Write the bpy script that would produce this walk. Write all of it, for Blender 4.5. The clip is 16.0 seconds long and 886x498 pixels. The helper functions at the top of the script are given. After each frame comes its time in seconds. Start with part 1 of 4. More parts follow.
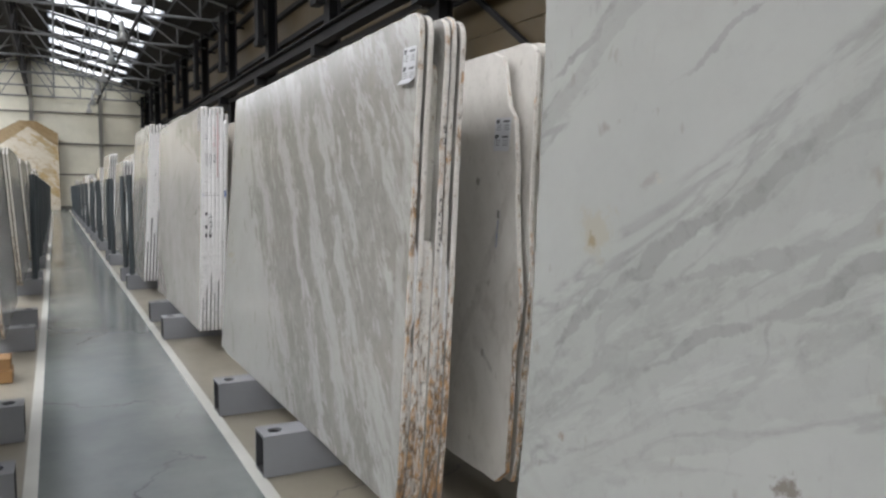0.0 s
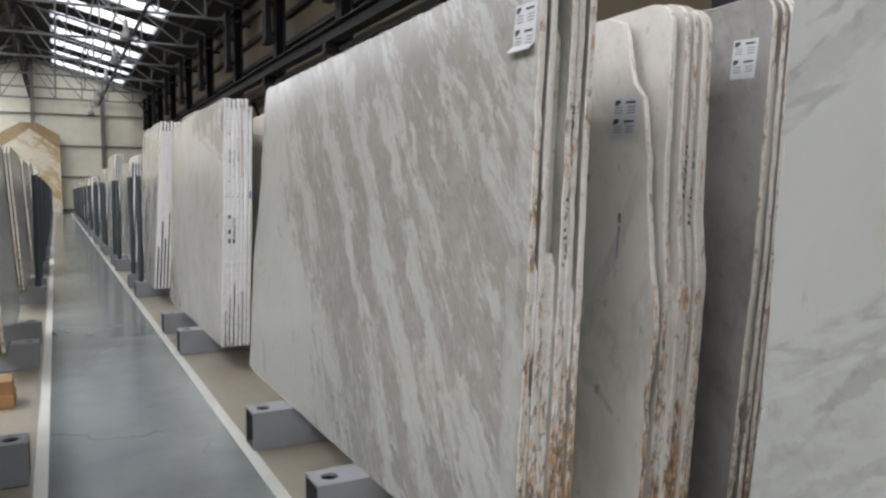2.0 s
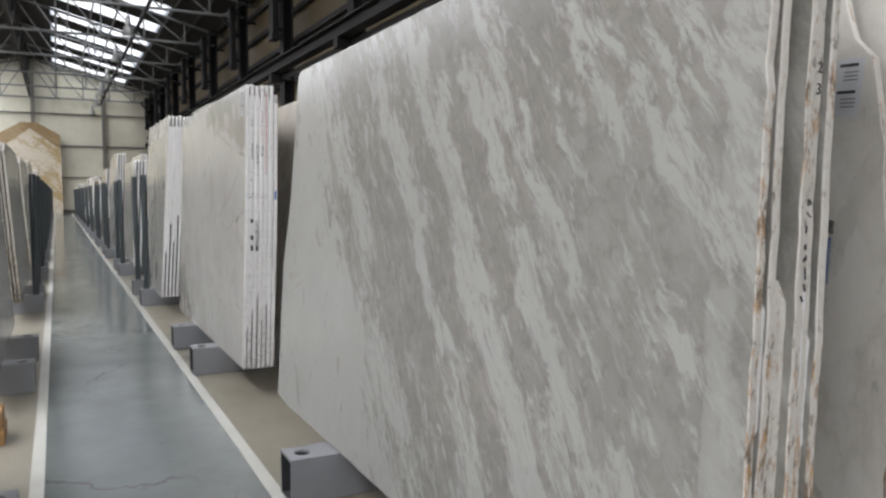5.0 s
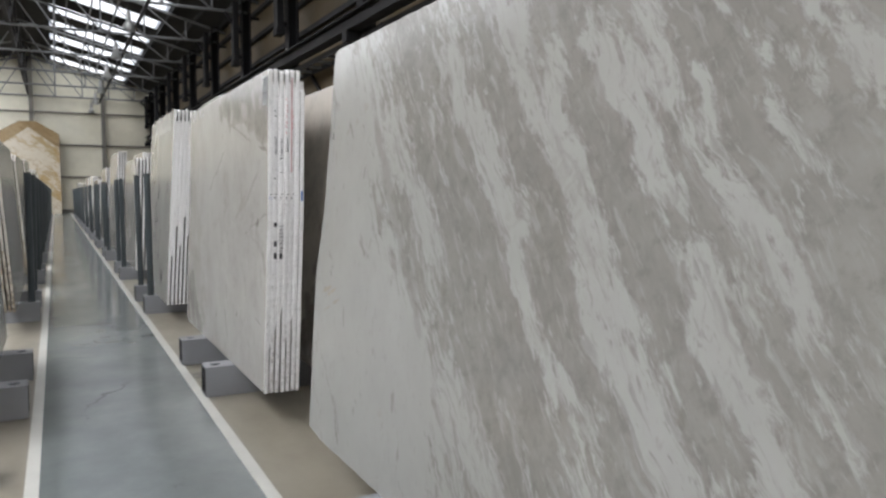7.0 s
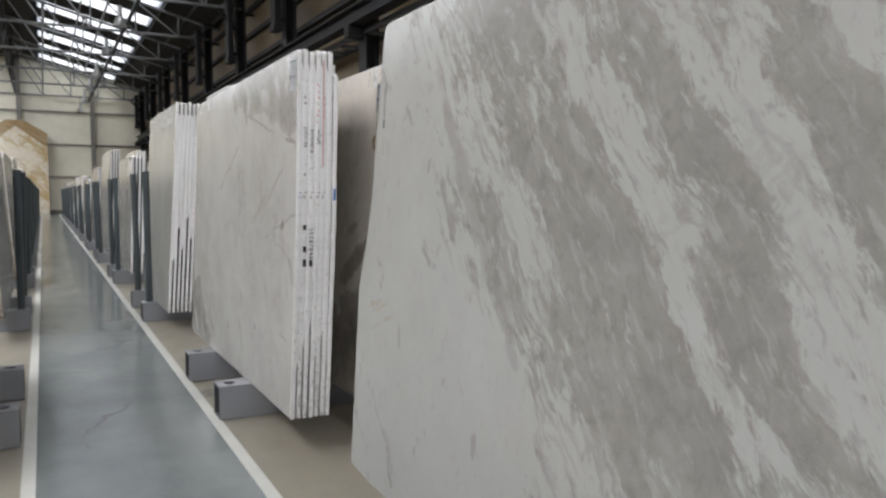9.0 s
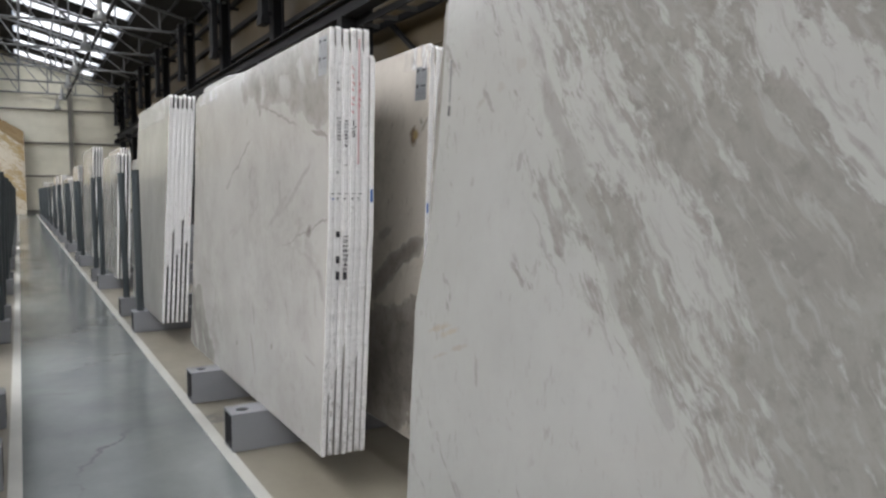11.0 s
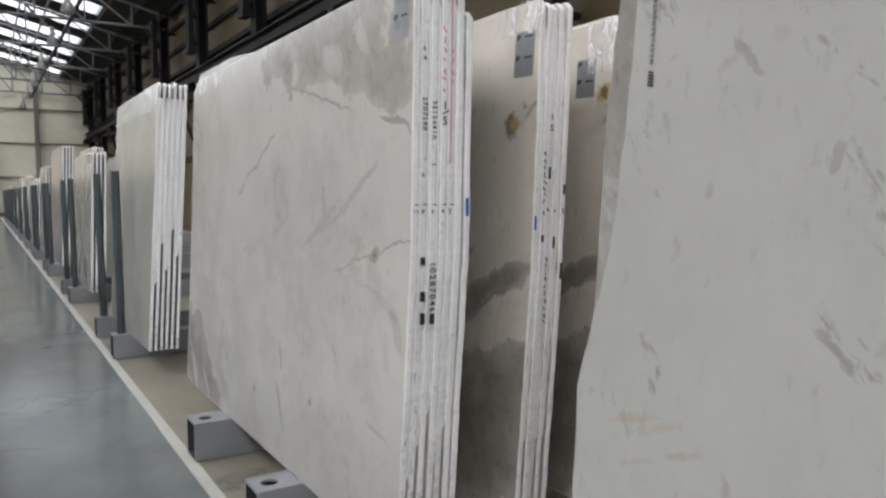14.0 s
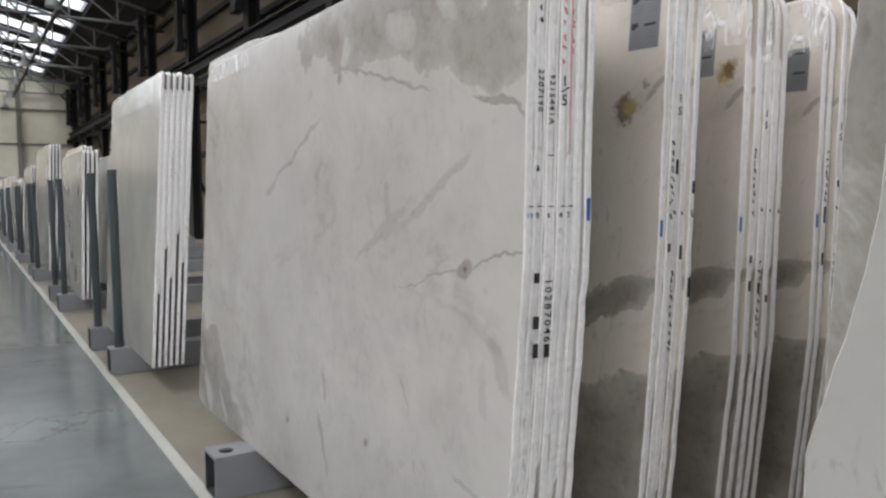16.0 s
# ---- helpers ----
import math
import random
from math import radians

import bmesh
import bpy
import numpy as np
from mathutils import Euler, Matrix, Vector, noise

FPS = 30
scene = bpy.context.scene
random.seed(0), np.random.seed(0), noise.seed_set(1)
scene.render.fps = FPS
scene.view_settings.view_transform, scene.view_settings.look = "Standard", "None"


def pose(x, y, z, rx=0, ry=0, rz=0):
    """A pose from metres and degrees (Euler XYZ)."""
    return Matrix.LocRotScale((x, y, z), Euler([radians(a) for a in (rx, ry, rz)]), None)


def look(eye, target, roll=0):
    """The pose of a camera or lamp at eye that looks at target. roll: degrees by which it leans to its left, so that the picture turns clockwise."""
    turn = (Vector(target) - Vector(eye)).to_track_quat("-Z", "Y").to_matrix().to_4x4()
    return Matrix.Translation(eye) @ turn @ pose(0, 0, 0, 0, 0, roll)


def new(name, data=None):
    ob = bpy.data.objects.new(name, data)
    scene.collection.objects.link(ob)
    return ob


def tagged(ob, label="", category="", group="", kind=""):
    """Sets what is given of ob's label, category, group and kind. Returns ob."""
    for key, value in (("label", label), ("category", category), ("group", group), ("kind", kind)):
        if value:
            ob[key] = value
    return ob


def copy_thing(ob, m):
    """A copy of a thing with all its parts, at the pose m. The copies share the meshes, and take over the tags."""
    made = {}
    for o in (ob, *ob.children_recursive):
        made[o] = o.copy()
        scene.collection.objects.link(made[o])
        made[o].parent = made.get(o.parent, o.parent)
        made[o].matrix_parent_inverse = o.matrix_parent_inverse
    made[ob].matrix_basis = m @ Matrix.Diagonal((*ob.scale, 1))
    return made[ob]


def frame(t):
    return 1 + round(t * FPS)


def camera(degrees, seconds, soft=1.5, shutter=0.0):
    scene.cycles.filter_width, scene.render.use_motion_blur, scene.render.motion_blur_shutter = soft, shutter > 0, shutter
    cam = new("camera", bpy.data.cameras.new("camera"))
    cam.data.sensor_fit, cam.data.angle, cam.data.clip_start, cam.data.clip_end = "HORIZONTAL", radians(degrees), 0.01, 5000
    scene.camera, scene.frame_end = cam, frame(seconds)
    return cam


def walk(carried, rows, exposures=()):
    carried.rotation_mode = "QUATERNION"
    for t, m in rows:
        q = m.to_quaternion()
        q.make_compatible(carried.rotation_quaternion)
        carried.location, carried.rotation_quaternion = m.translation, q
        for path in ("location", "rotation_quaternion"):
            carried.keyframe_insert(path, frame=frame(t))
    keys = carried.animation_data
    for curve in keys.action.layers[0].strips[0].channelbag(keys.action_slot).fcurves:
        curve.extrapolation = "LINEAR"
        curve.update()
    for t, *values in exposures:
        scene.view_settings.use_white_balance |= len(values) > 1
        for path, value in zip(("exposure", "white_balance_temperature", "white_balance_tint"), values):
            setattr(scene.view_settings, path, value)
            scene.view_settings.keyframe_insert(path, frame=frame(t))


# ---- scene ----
cam = camera(61.7, 16.0, soft=2.5)
PATH = [
    (0, (0.36, 1.627, 1.359), (1.283, 3.395, 1.201), 0.1),
    (0.5, (0.375, 1.814, 1.353), (1.299, 3.581, 1.194), -0.0),
    (1, (0.37, 1.996, 1.35), (1.292, 3.764, 1.194), 0.0),
    (1.5, (0.347, 2.16, 1.343), (1.267, 3.93, 1.191), 0.1),
    (2, (0.323, 2.314, 1.345), (1.244, 4.083, 1.193), 0.0),
    (2.5, (0.319, 2.439, 1.344), (1.239, 4.209, 1.193), 0.0),
    (3, (0.319, 2.541, 1.335), (1.239, 4.311, 1.189), 0.3),
    (3.5, (0.315, 2.661, 1.338), (1.237, 4.429, 1.188), 0.1),
    (4, (0.328, 2.788, 1.33), (1.247, 4.558, 1.184), 0.1),
    (4.5, (0.336, 2.922, 1.338), (1.255, 4.693, 1.189), 0.0),
    (7, (0.359, 3.726, 1.344), (1.28, 5.495, 1.193), -0.0),
    (7.5, (0.357, 3.868, 1.339), (1.283, 5.634, 1.189), 0.1),
    (8, (0.337, 4.017, 1.333), (1.271, 5.779, 1.185), 0.1),
    (8.5, (0.319, 4.159, 1.334), (1.262, 5.917, 1.185), 0.0),
    (9, (0.318, 4.313, 1.331), (1.263, 6.069, 1.183), 0.1),
    (11.5, (0.28, 5.058, 1.347), (1.28, 6.783, 1.191), -0.2),
    (12, (0.289, 5.213, 1.348), (1.299, 6.932, 1.193), -0.2),
    (12.5, (0.294, 5.357, 1.336), (1.312, 7.072, 1.187), -0.2),
    (13, (0.313, 5.542, 1.346), (1.338, 7.252, 1.193), -0.3),
    (13.5, (0.337, 5.74, 1.368), (1.37, 7.446, 1.213), -0.3),
    (14, (0.324, 5.903, 1.372), (1.373, 7.599, 1.22), -0.2),
    (14.5, (0.304, 6.07, 1.371), (1.369, 7.756, 1.22), -0.2),
    (15, (0.29, 6.214, 1.361), (1.365, 7.894, 1.212), -0.1),
    (15.5, (0.292, 6.351, 1.353), (1.372, 8.028, 1.205), -0.1),
    (16, (0.306, 6.472, 1.369), (1.387, 8.148, 1.218), -0.3),
]
walk(cam, [(t, look(eye, target, roll)) for t, eye, target, roll in PATH], [(0, 0.06), (4.5, 0.05), (9, 0.01), (16, -0.04)])

# ---- light ----
world = bpy.data.worlds.new("world")
scene.world = world
world.use_nodes = True
sky = world.node_tree.nodes.new("ShaderNodeTexSky")
sky.sky_type = "NISHITA"
sky.sun_disc = False
sky.sun_elevation, sky.sun_rotation = radians(55), radians(200)
back = world.node_tree.nodes["Background"]
back.inputs["Strength"].default_value = 0.12
world.node_tree.links.new(sky.outputs[0], back.inputs[0])
sun = new("sun", bpy.data.lights.new("sun", "SUN"))
sun.data.energy, sun.data.angle, sun.data.color = 1.0, radians(12), (1.0, 0.96, 0.9)
sun.matrix_world = look((0, 0, 40), (8, 22, 0))

# hall: aisle runs along y
WALL_E, WALL_W, WALL_N, WALL_S = 6.7, -8.7, 57.2, -32.0
RIDGE_X, RIDGE_Z, EAVE_Z, CHORD_Z = -1.0, 10.0, 8.0, 7.4
SLOPE = (RIDGE_Z - EAVE_Z) / (WALL_E - RIDGE_X)
TRUSS_YS = [57.0 - 5.5 * i for i in range(16)]
STRIP_X = (0.35, 4.6)          # roof lights on the east slope
PANES_Y = [56.0 - 3.5 * i for i in range(25)]
PANE_D = 1.75


def roof_z(x):
    return RIDGE_Z - SLOPE * abs(x - RIDGE_X)


WEST_STRIP = (-8.3, -3.2)       # west slope roof lights, mostly out of view, widened to light the slab faces


def sky_lamp(x0, x1, y, depth, radiance):
    """Daylight that comes in through one roof light."""
    d = bpy.data.lights.new("rooflight_daylight", "AREA")
    d.shape, d.size, d.size_y = "RECTANGLE", abs(x1 - x0) - 0.1, depth - 0.1
    d.energy, d.color = radiance * math.pi * d.size * d.size_y, (1.0, 0.972, 0.985)
    ob = new("rooflight_daylight", d)
    xm = (x0 + x1) / 2
    ob.matrix_world = pose(xm, y, roof_z(xm) + 0.09, 0, math.degrees(math.atan(SLOPE)) * (1 if xm > RIDGE_X else -1), 0)


for y in PANES_Y:
    sky_lamp(*STRIP_X, y, PANE_D, 2.0)
# added fill: oversized west lamps that brighten the slab faces
for y in range(-30, 56, 6):
    sky_lamp(*WEST_STRIP, y + 0.5, 5.0, 5.3)


# ---- materials ----
def nodes_of(name):
    m = bpy.data.materials.new(name)
    m.use_nodes = True
    nt = m.node_tree
    return m, nt, nt.nodes["Principled BSDF"]


def add(nt, kind, **values):
    n = nt.nodes.new(kind)
    for k, v in values.items():
        if k in n.inputs:
            n.inputs[k].default_value = v
    return n


def coords(nt, scale=(1, 1, 1), rot=(0, 0, 0), loc=(0, 0, 0), space="Object"):
    tc = nt.nodes.new("ShaderNodeTexCoord")
    mp = nt.nodes.new("ShaderNodeMapping")
    mp.inputs["Scale"].default_value = scale
    mp.inputs["Rotation"].default_value = [radians(a) for a in rot]
    mp.inputs["Location"].default_value = loc
    nt.links.new(tc.outputs[space], mp.inputs[0])
    return mp.outputs[0]


def noise_tex(nt, vec, scale, detail=6.0, rough=0.55, dist=0.0):
    n = add(nt, "ShaderNodeTexNoise", Scale=scale, Detail=detail, Roughness=rough, Distortion=dist)
    nt.links.new(vec, n.inputs["Vector"])
    return n.outputs["Fac"]


def ramp(nt, fac, stops):
    r = nt.nodes.new("ShaderNodeValToRGB")
    e = r.color_ramp.elements
    while len(e) < len(stops):
        e.new(0.5)
    for el, (p, c) in zip(e, stops):
        el.position = p
        el.color = (*c, 1) if isinstance(c, tuple) else (c, c, c, 1)
    nt.links.new(fac, r.inputs[0])
    return r.outputs[0]


def mix(nt, fac, a, b, mode="MIX"):
    n = nt.nodes.new("ShaderNodeMix")
    n.data_type, n.blend_type = "RGBA", mode
    for sock, v in ((n.inputs[0], fac), (n.inputs[6], a), (n.inputs[7], b)):
        if isinstance(v, (int, float)):
            sock.default_value = v
        elif isinstance(v, tuple):
            sock.default_value = (*v, 1)
        else:
            nt.links.new(v, sock)
    return n.outputs[2]


def mathn(nt, op, a, b=0.0):
    n = nt.nodes.new("ShaderNodeMath")
    n.operation = op
    for sock, v in ((n.inputs[0], a), (n.inputs[1], b)):
        if isinstance(v, (int, float)):
            sock.default_value = v
        else:
            nt.links.new(v, sock)
    return n.outputs[0]


def bump(nt, bsdf, height, strength=0.2, distance=0.01):
    b = add(nt, "ShaderNodeBump", Strength=strength, Distance=distance)
    nt.links.new(height, b.inputs["Height"])
    nt.links.new(b.outputs[0], bsdf.inputs["Normal"])


def plain(name, colour, rough=0.5, metal=0.0, var=0.12, grain=30.0, relief=0.08):
    """Paint, metal or card: a base colour with blotches and fine grain."""
    m, nt, b = nodes_of(name)
    v = coords(nt)
    big = noise_tex(nt, v, 2.3, 5)
    fine = noise_tex(nt, v, grain, 4)
    dark = tuple(c * (1 - var) for c in colour)
    light = tuple(min(1, c * (1 + var)) for c in colour)
    c = mix(nt, ramp(nt, big, [(0.3, 0.0), (0.7, 1.0)]), dark, light)
    c = mix(nt, mathn(nt, "MULTIPLY", fine, var * 1.4), c, dark)
    nt.links.new(c, b.inputs["Base Color"])
    b.inputs["Metallic"].default_value = metal
    nt.links.new(ramp(nt, big, [(0.2, max(0.0, rough - 0.08)), (0.8, min(1.0, rough + 0.1))]), b.inputs["Roughness"])
    bump(nt, b, fine, relief, 0.004)
    return m


def marble(name, light, grey, vein, angle, stretch, amount, sharp, seed, veins=0.5, rough=0.16, scale=1.0, bands=(), spots=(), base_streaks=1.0, warp_by=0.25, grit=0.0, cloud_by=0.35, zones=None, marks=(), flecks=0.55, feather=0.0):
    """Polished marble on a slab's face; streaks run at the angle from the vertical in the plane of the slab.
    zones: (angle, first, last, weight, stops): how grey the stone is from band to band across the streaks.
    marks: single veins and patches (y, z, half width, half length, angle from the vertical, strength, raggedness); a negative strength is a pale island."""
    m, nt, b = nodes_of(name)
    v = coords(nt, rot=(angle, 0, 0), loc=(seed * 1.7, seed * 3.1, seed * 0.7))
    warp = add(nt, "ShaderNodeTexNoise", Scale=1.6 * scale, Detail=4.0, Roughness=0.6)
    nt.links.new(v, warp.inputs["Vector"])
    wv = nt.nodes.new("ShaderNodeVectorMath")
    wv.operation = "MULTIPLY_ADD"
    nt.links.new(warp.outputs["Color"], wv.inputs[0])
    wv.inputs[1].default_value = (warp_by, warp_by, warp_by)
    nt.links.new(v, wv.inputs[2])
    st = nt.nodes.new("ShaderNodeMapping")
    st.inputs["Scale"].default_value = (1.0, stretch, 1.0)
    nt.links.new(wv.outputs[0], st.inputs[0])
    flow = noise_tex(nt, st.outputs[0], 1.5 * scale, 8, 0.66, 0.35)
    small = noise_tex(nt, st.outputs[0], 4.5 * scale, 7, 0.7, 0.3)
    cloud = noise_tex(nt, v, 0.9 * scale, 5, 0.55)
    f = mathn(nt, "ADD", mathn(nt, "MULTIPLY", flow, 0.62), mathn(nt, "MULTIPLY", small, 0.38))
    f = mathn(nt, "ADD", f, mathn(nt, "MULTIPLY", mathn(nt, "SUBTRACT", cloud, 0.5), cloud_by))
    if grit:
        tiny = noise_tex(nt, st.outputs[0], 15.0, 5, 0.7)
        f = mathn(nt, "ADD", f, mathn(nt, "MULTIPLY", mathn(nt, "SUBTRACT", tiny, 0.5), grit))
    raw = nt.nodes.new("ShaderNodeSeparateXYZ")
    rtc = nt.nodes.new("ShaderNodeTexCoord")
    nt.links.new(rtc.outputs["Object"], raw.inputs[0])
    py, pz = raw.outputs["Y"], raw.outputs["Z"]
    if zones:
        zang, za, zb, zw, stops = zones
        u = mathn(nt, "SUBTRACT", mathn(nt, "MULTIPLY", py, math.cos(radians(zang))), mathn(nt, "MULTIPLY", pz, math.sin(radians(zang))))
        u = mathn(nt, "ADD", u, mathn(nt, "MULTIPLY", mathn(nt, "SUBTRACT", noise_tex(nt, coords(nt, loc=(seed, 1, 2)), 3.4, 7, 0.62), 0.5), 0.26))
        zr = add(nt, "ShaderNodeMapRange")
        zr.inputs[1].default_value, zr.inputs[2].default_value = za, zb
        nt.links.new(u, zr.inputs[0])
        zc = ramp(nt, zr.outputs[0], [((p - za) / (zb - za), v_) for p, v_ in stops])
        f = mathn(nt, "ADD", f, mathn(nt, "MULTIPLY", mathn(nt, "SUBTRACT", zc, 0.5), zw))
    mask = ramp(nt, f, [(max(0.0, amount - sharp), 0.0), (min(1.0, amount + sharp), 1.0)])
    if feather:
        # thin grey threads in the pale stone and thin pale ones in the grey
        th = nt.nodes.new("ShaderNodeMapping")
        th.inputs["Scale"].default_value = (1.0, stretch * 1.7, 1.0)
        nt.links.new(wv.outputs[0], th.inputs[0])
        thread = noise_tex(nt, th.outputs[0], 3.6 * scale, 7, 0.66, 0.5)
        rise = ramp(nt, thread, [(0.52, 0.0), (0.62, feather)])
        if zones:
            rise = mathn(nt, "MULTIPLY", rise, ramp(nt, zc, [(0.12, 0.0), (0.3, 1.0)]))
        mask = mathn(nt, "MAXIMUM", mask, rise)
        mask = mathn(nt, "MULTIPLY", mask, ramp(nt, thread, [(0.36, 1.0 - feather * 0.9), (0.46, 1.0)]))
    if base_streaks < 1.0:
        mask = mathn(nt, "MULTIPLY", mask, base_streaks)
    for ang, centre, width, strength, ya, yb, wobble, *web in bands:
        # a vein zone along a line at the angle ang from the vertical
        ca, sa = math.cos(radians(ang)), math.sin(radians(ang))
        bn = noise_tex(nt, coords(nt, loc=(centre, seed, ang)), 3.2, 7, 0.6)
        d = mathn(nt, "SUBTRACT", mathn(nt, "MULTIPLY", py, ca), mathn(nt, "MULTIPLY", pz, sa))
        d = mathn(nt, "ADD", d, mathn(nt, "MULTIPLY", mathn(nt, "SUBTRACT", bn, 0.5), wobble))
        d = mathn(nt, "ABSOLUTE", mathn(nt, "SUBTRACT", d, centre))
        bv = coords(nt, rot=(ang, 0, 0), loc=(centre * 3, seed, 0))
        bs = nt.nodes.new("ShaderNodeMapping")
        bs.inputs["Scale"].default_value = (1, 5.0, 1.3)
        nt.links.new(bv, bs.inputs[0])
        streak = noise_tex(nt, bs.outputs[0], 3.4, 8, 0.68, 0.4)
        edge = add(nt, "ShaderNodeMapRange")
        edge.inputs[1].default_value, edge.inputs[2].default_value = width, 0.0
        nt.links.new(d, edge.inputs[0])
        lim = add(nt, "ShaderNodeMapRange")
        lim.inputs[1].default_value, lim.inputs[2].default_value = ya, yb
        nt.links.new(mathn(nt, "ADD", py, mathn(nt, "MULTIPLY", mathn(nt, "SUBTRACT", bn, 0.5), 0.6)), lim.inputs[0])
        z = mathn(nt, "ADD", edge.outputs[0], mathn(nt, "MULTIPLY", mathn(nt, "SUBTRACT", streak, 0.5), 3.0 if width > 0.02 else 0.4))
        z = ramp(nt, z, [(0.40, 0.0), (0.62, strength)])
        if web:
            # branching veins round pale islands
            wm_ = nt.nodes.new("ShaderNodeMapping")
            wm_.inputs["Scale"].default_value = (1, 3.6, 1)
            nt.links.new(bv, wm_.inputs[0])
            wn = noise_tex(nt, wm_.outputs[0], 2.3, 6, 0.55, 0.5)
            rd = mathn(nt, "ABSOLUTE", mathn(nt, "SUBTRACT", wn, 0.5))
            rd = ramp(nt, rd, [(0.0, strength), (0.022, strength * 0.85), (0.05, strength * 0.2), (0.08, 0.0)])
            rd = mathn(nt, "MULTIPLY", rd, ramp(nt, streak, [(0.25, 0.35), (0.65, 1.0)]))
            z = mathn(nt, "MAXIMUM", mathn(nt, "MULTIPLY", z, 0.34), rd)
        z = mathn(nt, "MULTIPLY", z, ramp(nt, edge.outputs[0], [(0.0, 0.0), (0.12, 1.0)]))
        z = mathn(nt, "MULTIPLY", z, lim.outputs[0])
        mask = mathn(nt, "MAXIMUM", mask, z)
    if marks:
        flat = nt.nodes.new("ShaderNodeVectorMath")
        flat.operation = "MULTIPLY_ADD"
        wob_ = add(nt, "ShaderNodeTexNoise", Scale=4.5, Detail=6.0, Roughness=0.62)
        nt.links.new(coords(nt, loc=(seed, 4, 9)), wob_.inputs["Vector"])
        nt.links.new(wob_.outputs["Color"], flat.inputs[0])
        flat.inputs[1].default_value = (0.0, 0.12, 0.12)
        nt.links.new(coords(nt, scale=(0, 1, 1), loc=(0, -0.06, -0.06)), flat.inputs[2])
        rag_ = noise_tex(nt, coords(nt, loc=(seed, 8, 1)), 5.0, 6, 0.57)
        for my, mz, hw, hl, ang, strength, rag in marks:
            mp = nt.nodes.new("ShaderNodeMapping")
            mp.vector_type = "TEXTURE"
            mp.inputs["Location"].default_value = (0, my, mz)
            mp.inputs["Rotation"].default_value = (-radians(ang), 0, 0)
            mp.inputs["Scale"].default_value = (1, hw, hl)
            nt.links.new(flat.outputs[0], mp.inputs[0])
            ln = nt.nodes.new("ShaderNodeVectorMath")
            ln.operation = "LENGTH"
            nt.links.new(mp.outputs[0], ln.inputs[0])
            inside = mathn(nt, "SUBTRACT", 1.0, ln.outputs["Value"])
            inside = mathn(nt, "ADD", inside, mathn(nt, "MULTIPLY", mathn(nt, "SUBTRACT", rag_, 0.5), rag))
            m_ = ramp(nt, inside, [(0.08, 0.0), (0.16, abs(strength) * 0.6), (0.6, abs(strength))] if hw > 0.04 else [(0.06, 0.0), (0.4, abs(strength))])
            mask = mathn(nt, "MAXIMUM", mask, m_) if strength > 0 else mathn(nt, "MULTIPLY", mask, mathn(nt, "SUBTRACT", 1.0, m_))
    tone = noise_tex(nt, v, 3.0, 8, 0.65)
    lg = mix(nt, ramp(nt, tone, [(0.3, 0.0), (0.7, 1.0)]), tuple(c * 0.93 for c in light), light)
    gg = mix(nt, ramp(nt, small, [(0.3, 0.0), (0.7, 1.0)]), tuple(c * 0.86 for c in grey), tuple(c * 1.08 for c in grey))
    col = mix(nt, mask, lg, gg)
    # fine veins: thin ridges of a warped field
    vv = coords(nt, rot=(angle + 35, 0, 0), loc=(seed * 2.3, seed, seed * 5.0))
    vn = noise_tex(nt, vv, 1.1 * scale, 8, 0.58, 0.6)
    ridge = mathn(nt, "ABSOLUTE", mathn(nt, "SUBTRACT", vn, 0.5))
    line = ramp(nt, ridge, [(0.0, 1.0), (0.012, 0.35), (0.03, 0.0)])
    gate = ramp(nt, noise_tex(nt, v, 1.3, 3), [(0.5, 0.0), (0.62, 1.0)])
    col = mix(nt, mathn(nt, "MULTIPLY", mathn(nt, "MULTIPLY", line, gate), veins), col, vein)
    # small dark flecks
    fl = noise_tex(nt, coords(nt, scale=(1, 1.8, 1), rot=(angle, 0, 0), loc=(seed, 0, 0)), 9.0, 3, 0.5)
    col = mix(nt, ramp(nt, fl, [(0.66, 0.0), (0.74, flecks)]), col, vein)
    # fine scratchy streaks and a broad drift of tone
    sk = noise_tex(nt, coords(nt, scale=(1, 3.2, 1), rot=(angle, 0, 0), loc=(seed * 4, 2, 0)), 11.0, 5, 0.62)
    sg = noise_tex(nt, v, 2.1, 4, 0.6)
    col = mix(nt, mathn(nt, "MULTIPLY", ramp(nt, sk, [(0.58, 0.0), (0.70, 0.5)]), ramp(nt, sg, [(0.45, 0.0), (0.6, 1.0)])), col, grey)
    drift = noise_tex(nt, coords(nt, loc=(seed, seed * 2, 5)), 1.8, 5, 0.6)
    col = mix(nt, ramp(nt, drift, [(0.42, 0.0), (0.68, 0.28)]), col, tuple(0.35 * a_ + 0.65 * b_ for a_, b_ in zip(light, grey)))
    for sy, sz, rad, tint, *smear in spots:
        dy, dz = mathn(nt, "SUBTRACT", py, sy), mathn(nt, "SUBTRACT", pz, sz)
        if smear:
            # drawn out along a line that rises away from the near end
            dz = mathn(nt, "ADD", dz, mathn(nt, "MULTIPLY", dy, 0.35))
            dz = mathn(nt, "MULTIPLY", dz, smear[0])
        r = mathn(nt, "SQRT", mathn(nt, "ADD", mathn(nt, "MULTIPLY", dy, dy), mathn(nt, "MULTIPLY", dz, dz)))
        sn = noise_tex(nt, coords(nt, loc=(sy, sz, 3)), 0.55 / rad, 5, 0.7)
        r = mathn(nt, "ADD", r, mathn(nt, "MULTIPLY", mathn(nt, "SUBTRACT", sn, 0.5), rad * 3.6))
        col = mix(nt, ramp(nt, r, [(rad * 0.3, 0.85), (rad * 1.1, 0.0)] if smear else [(rad * 0.45, 0.85), (rad * 0.85, 0.0)]), col, tint)
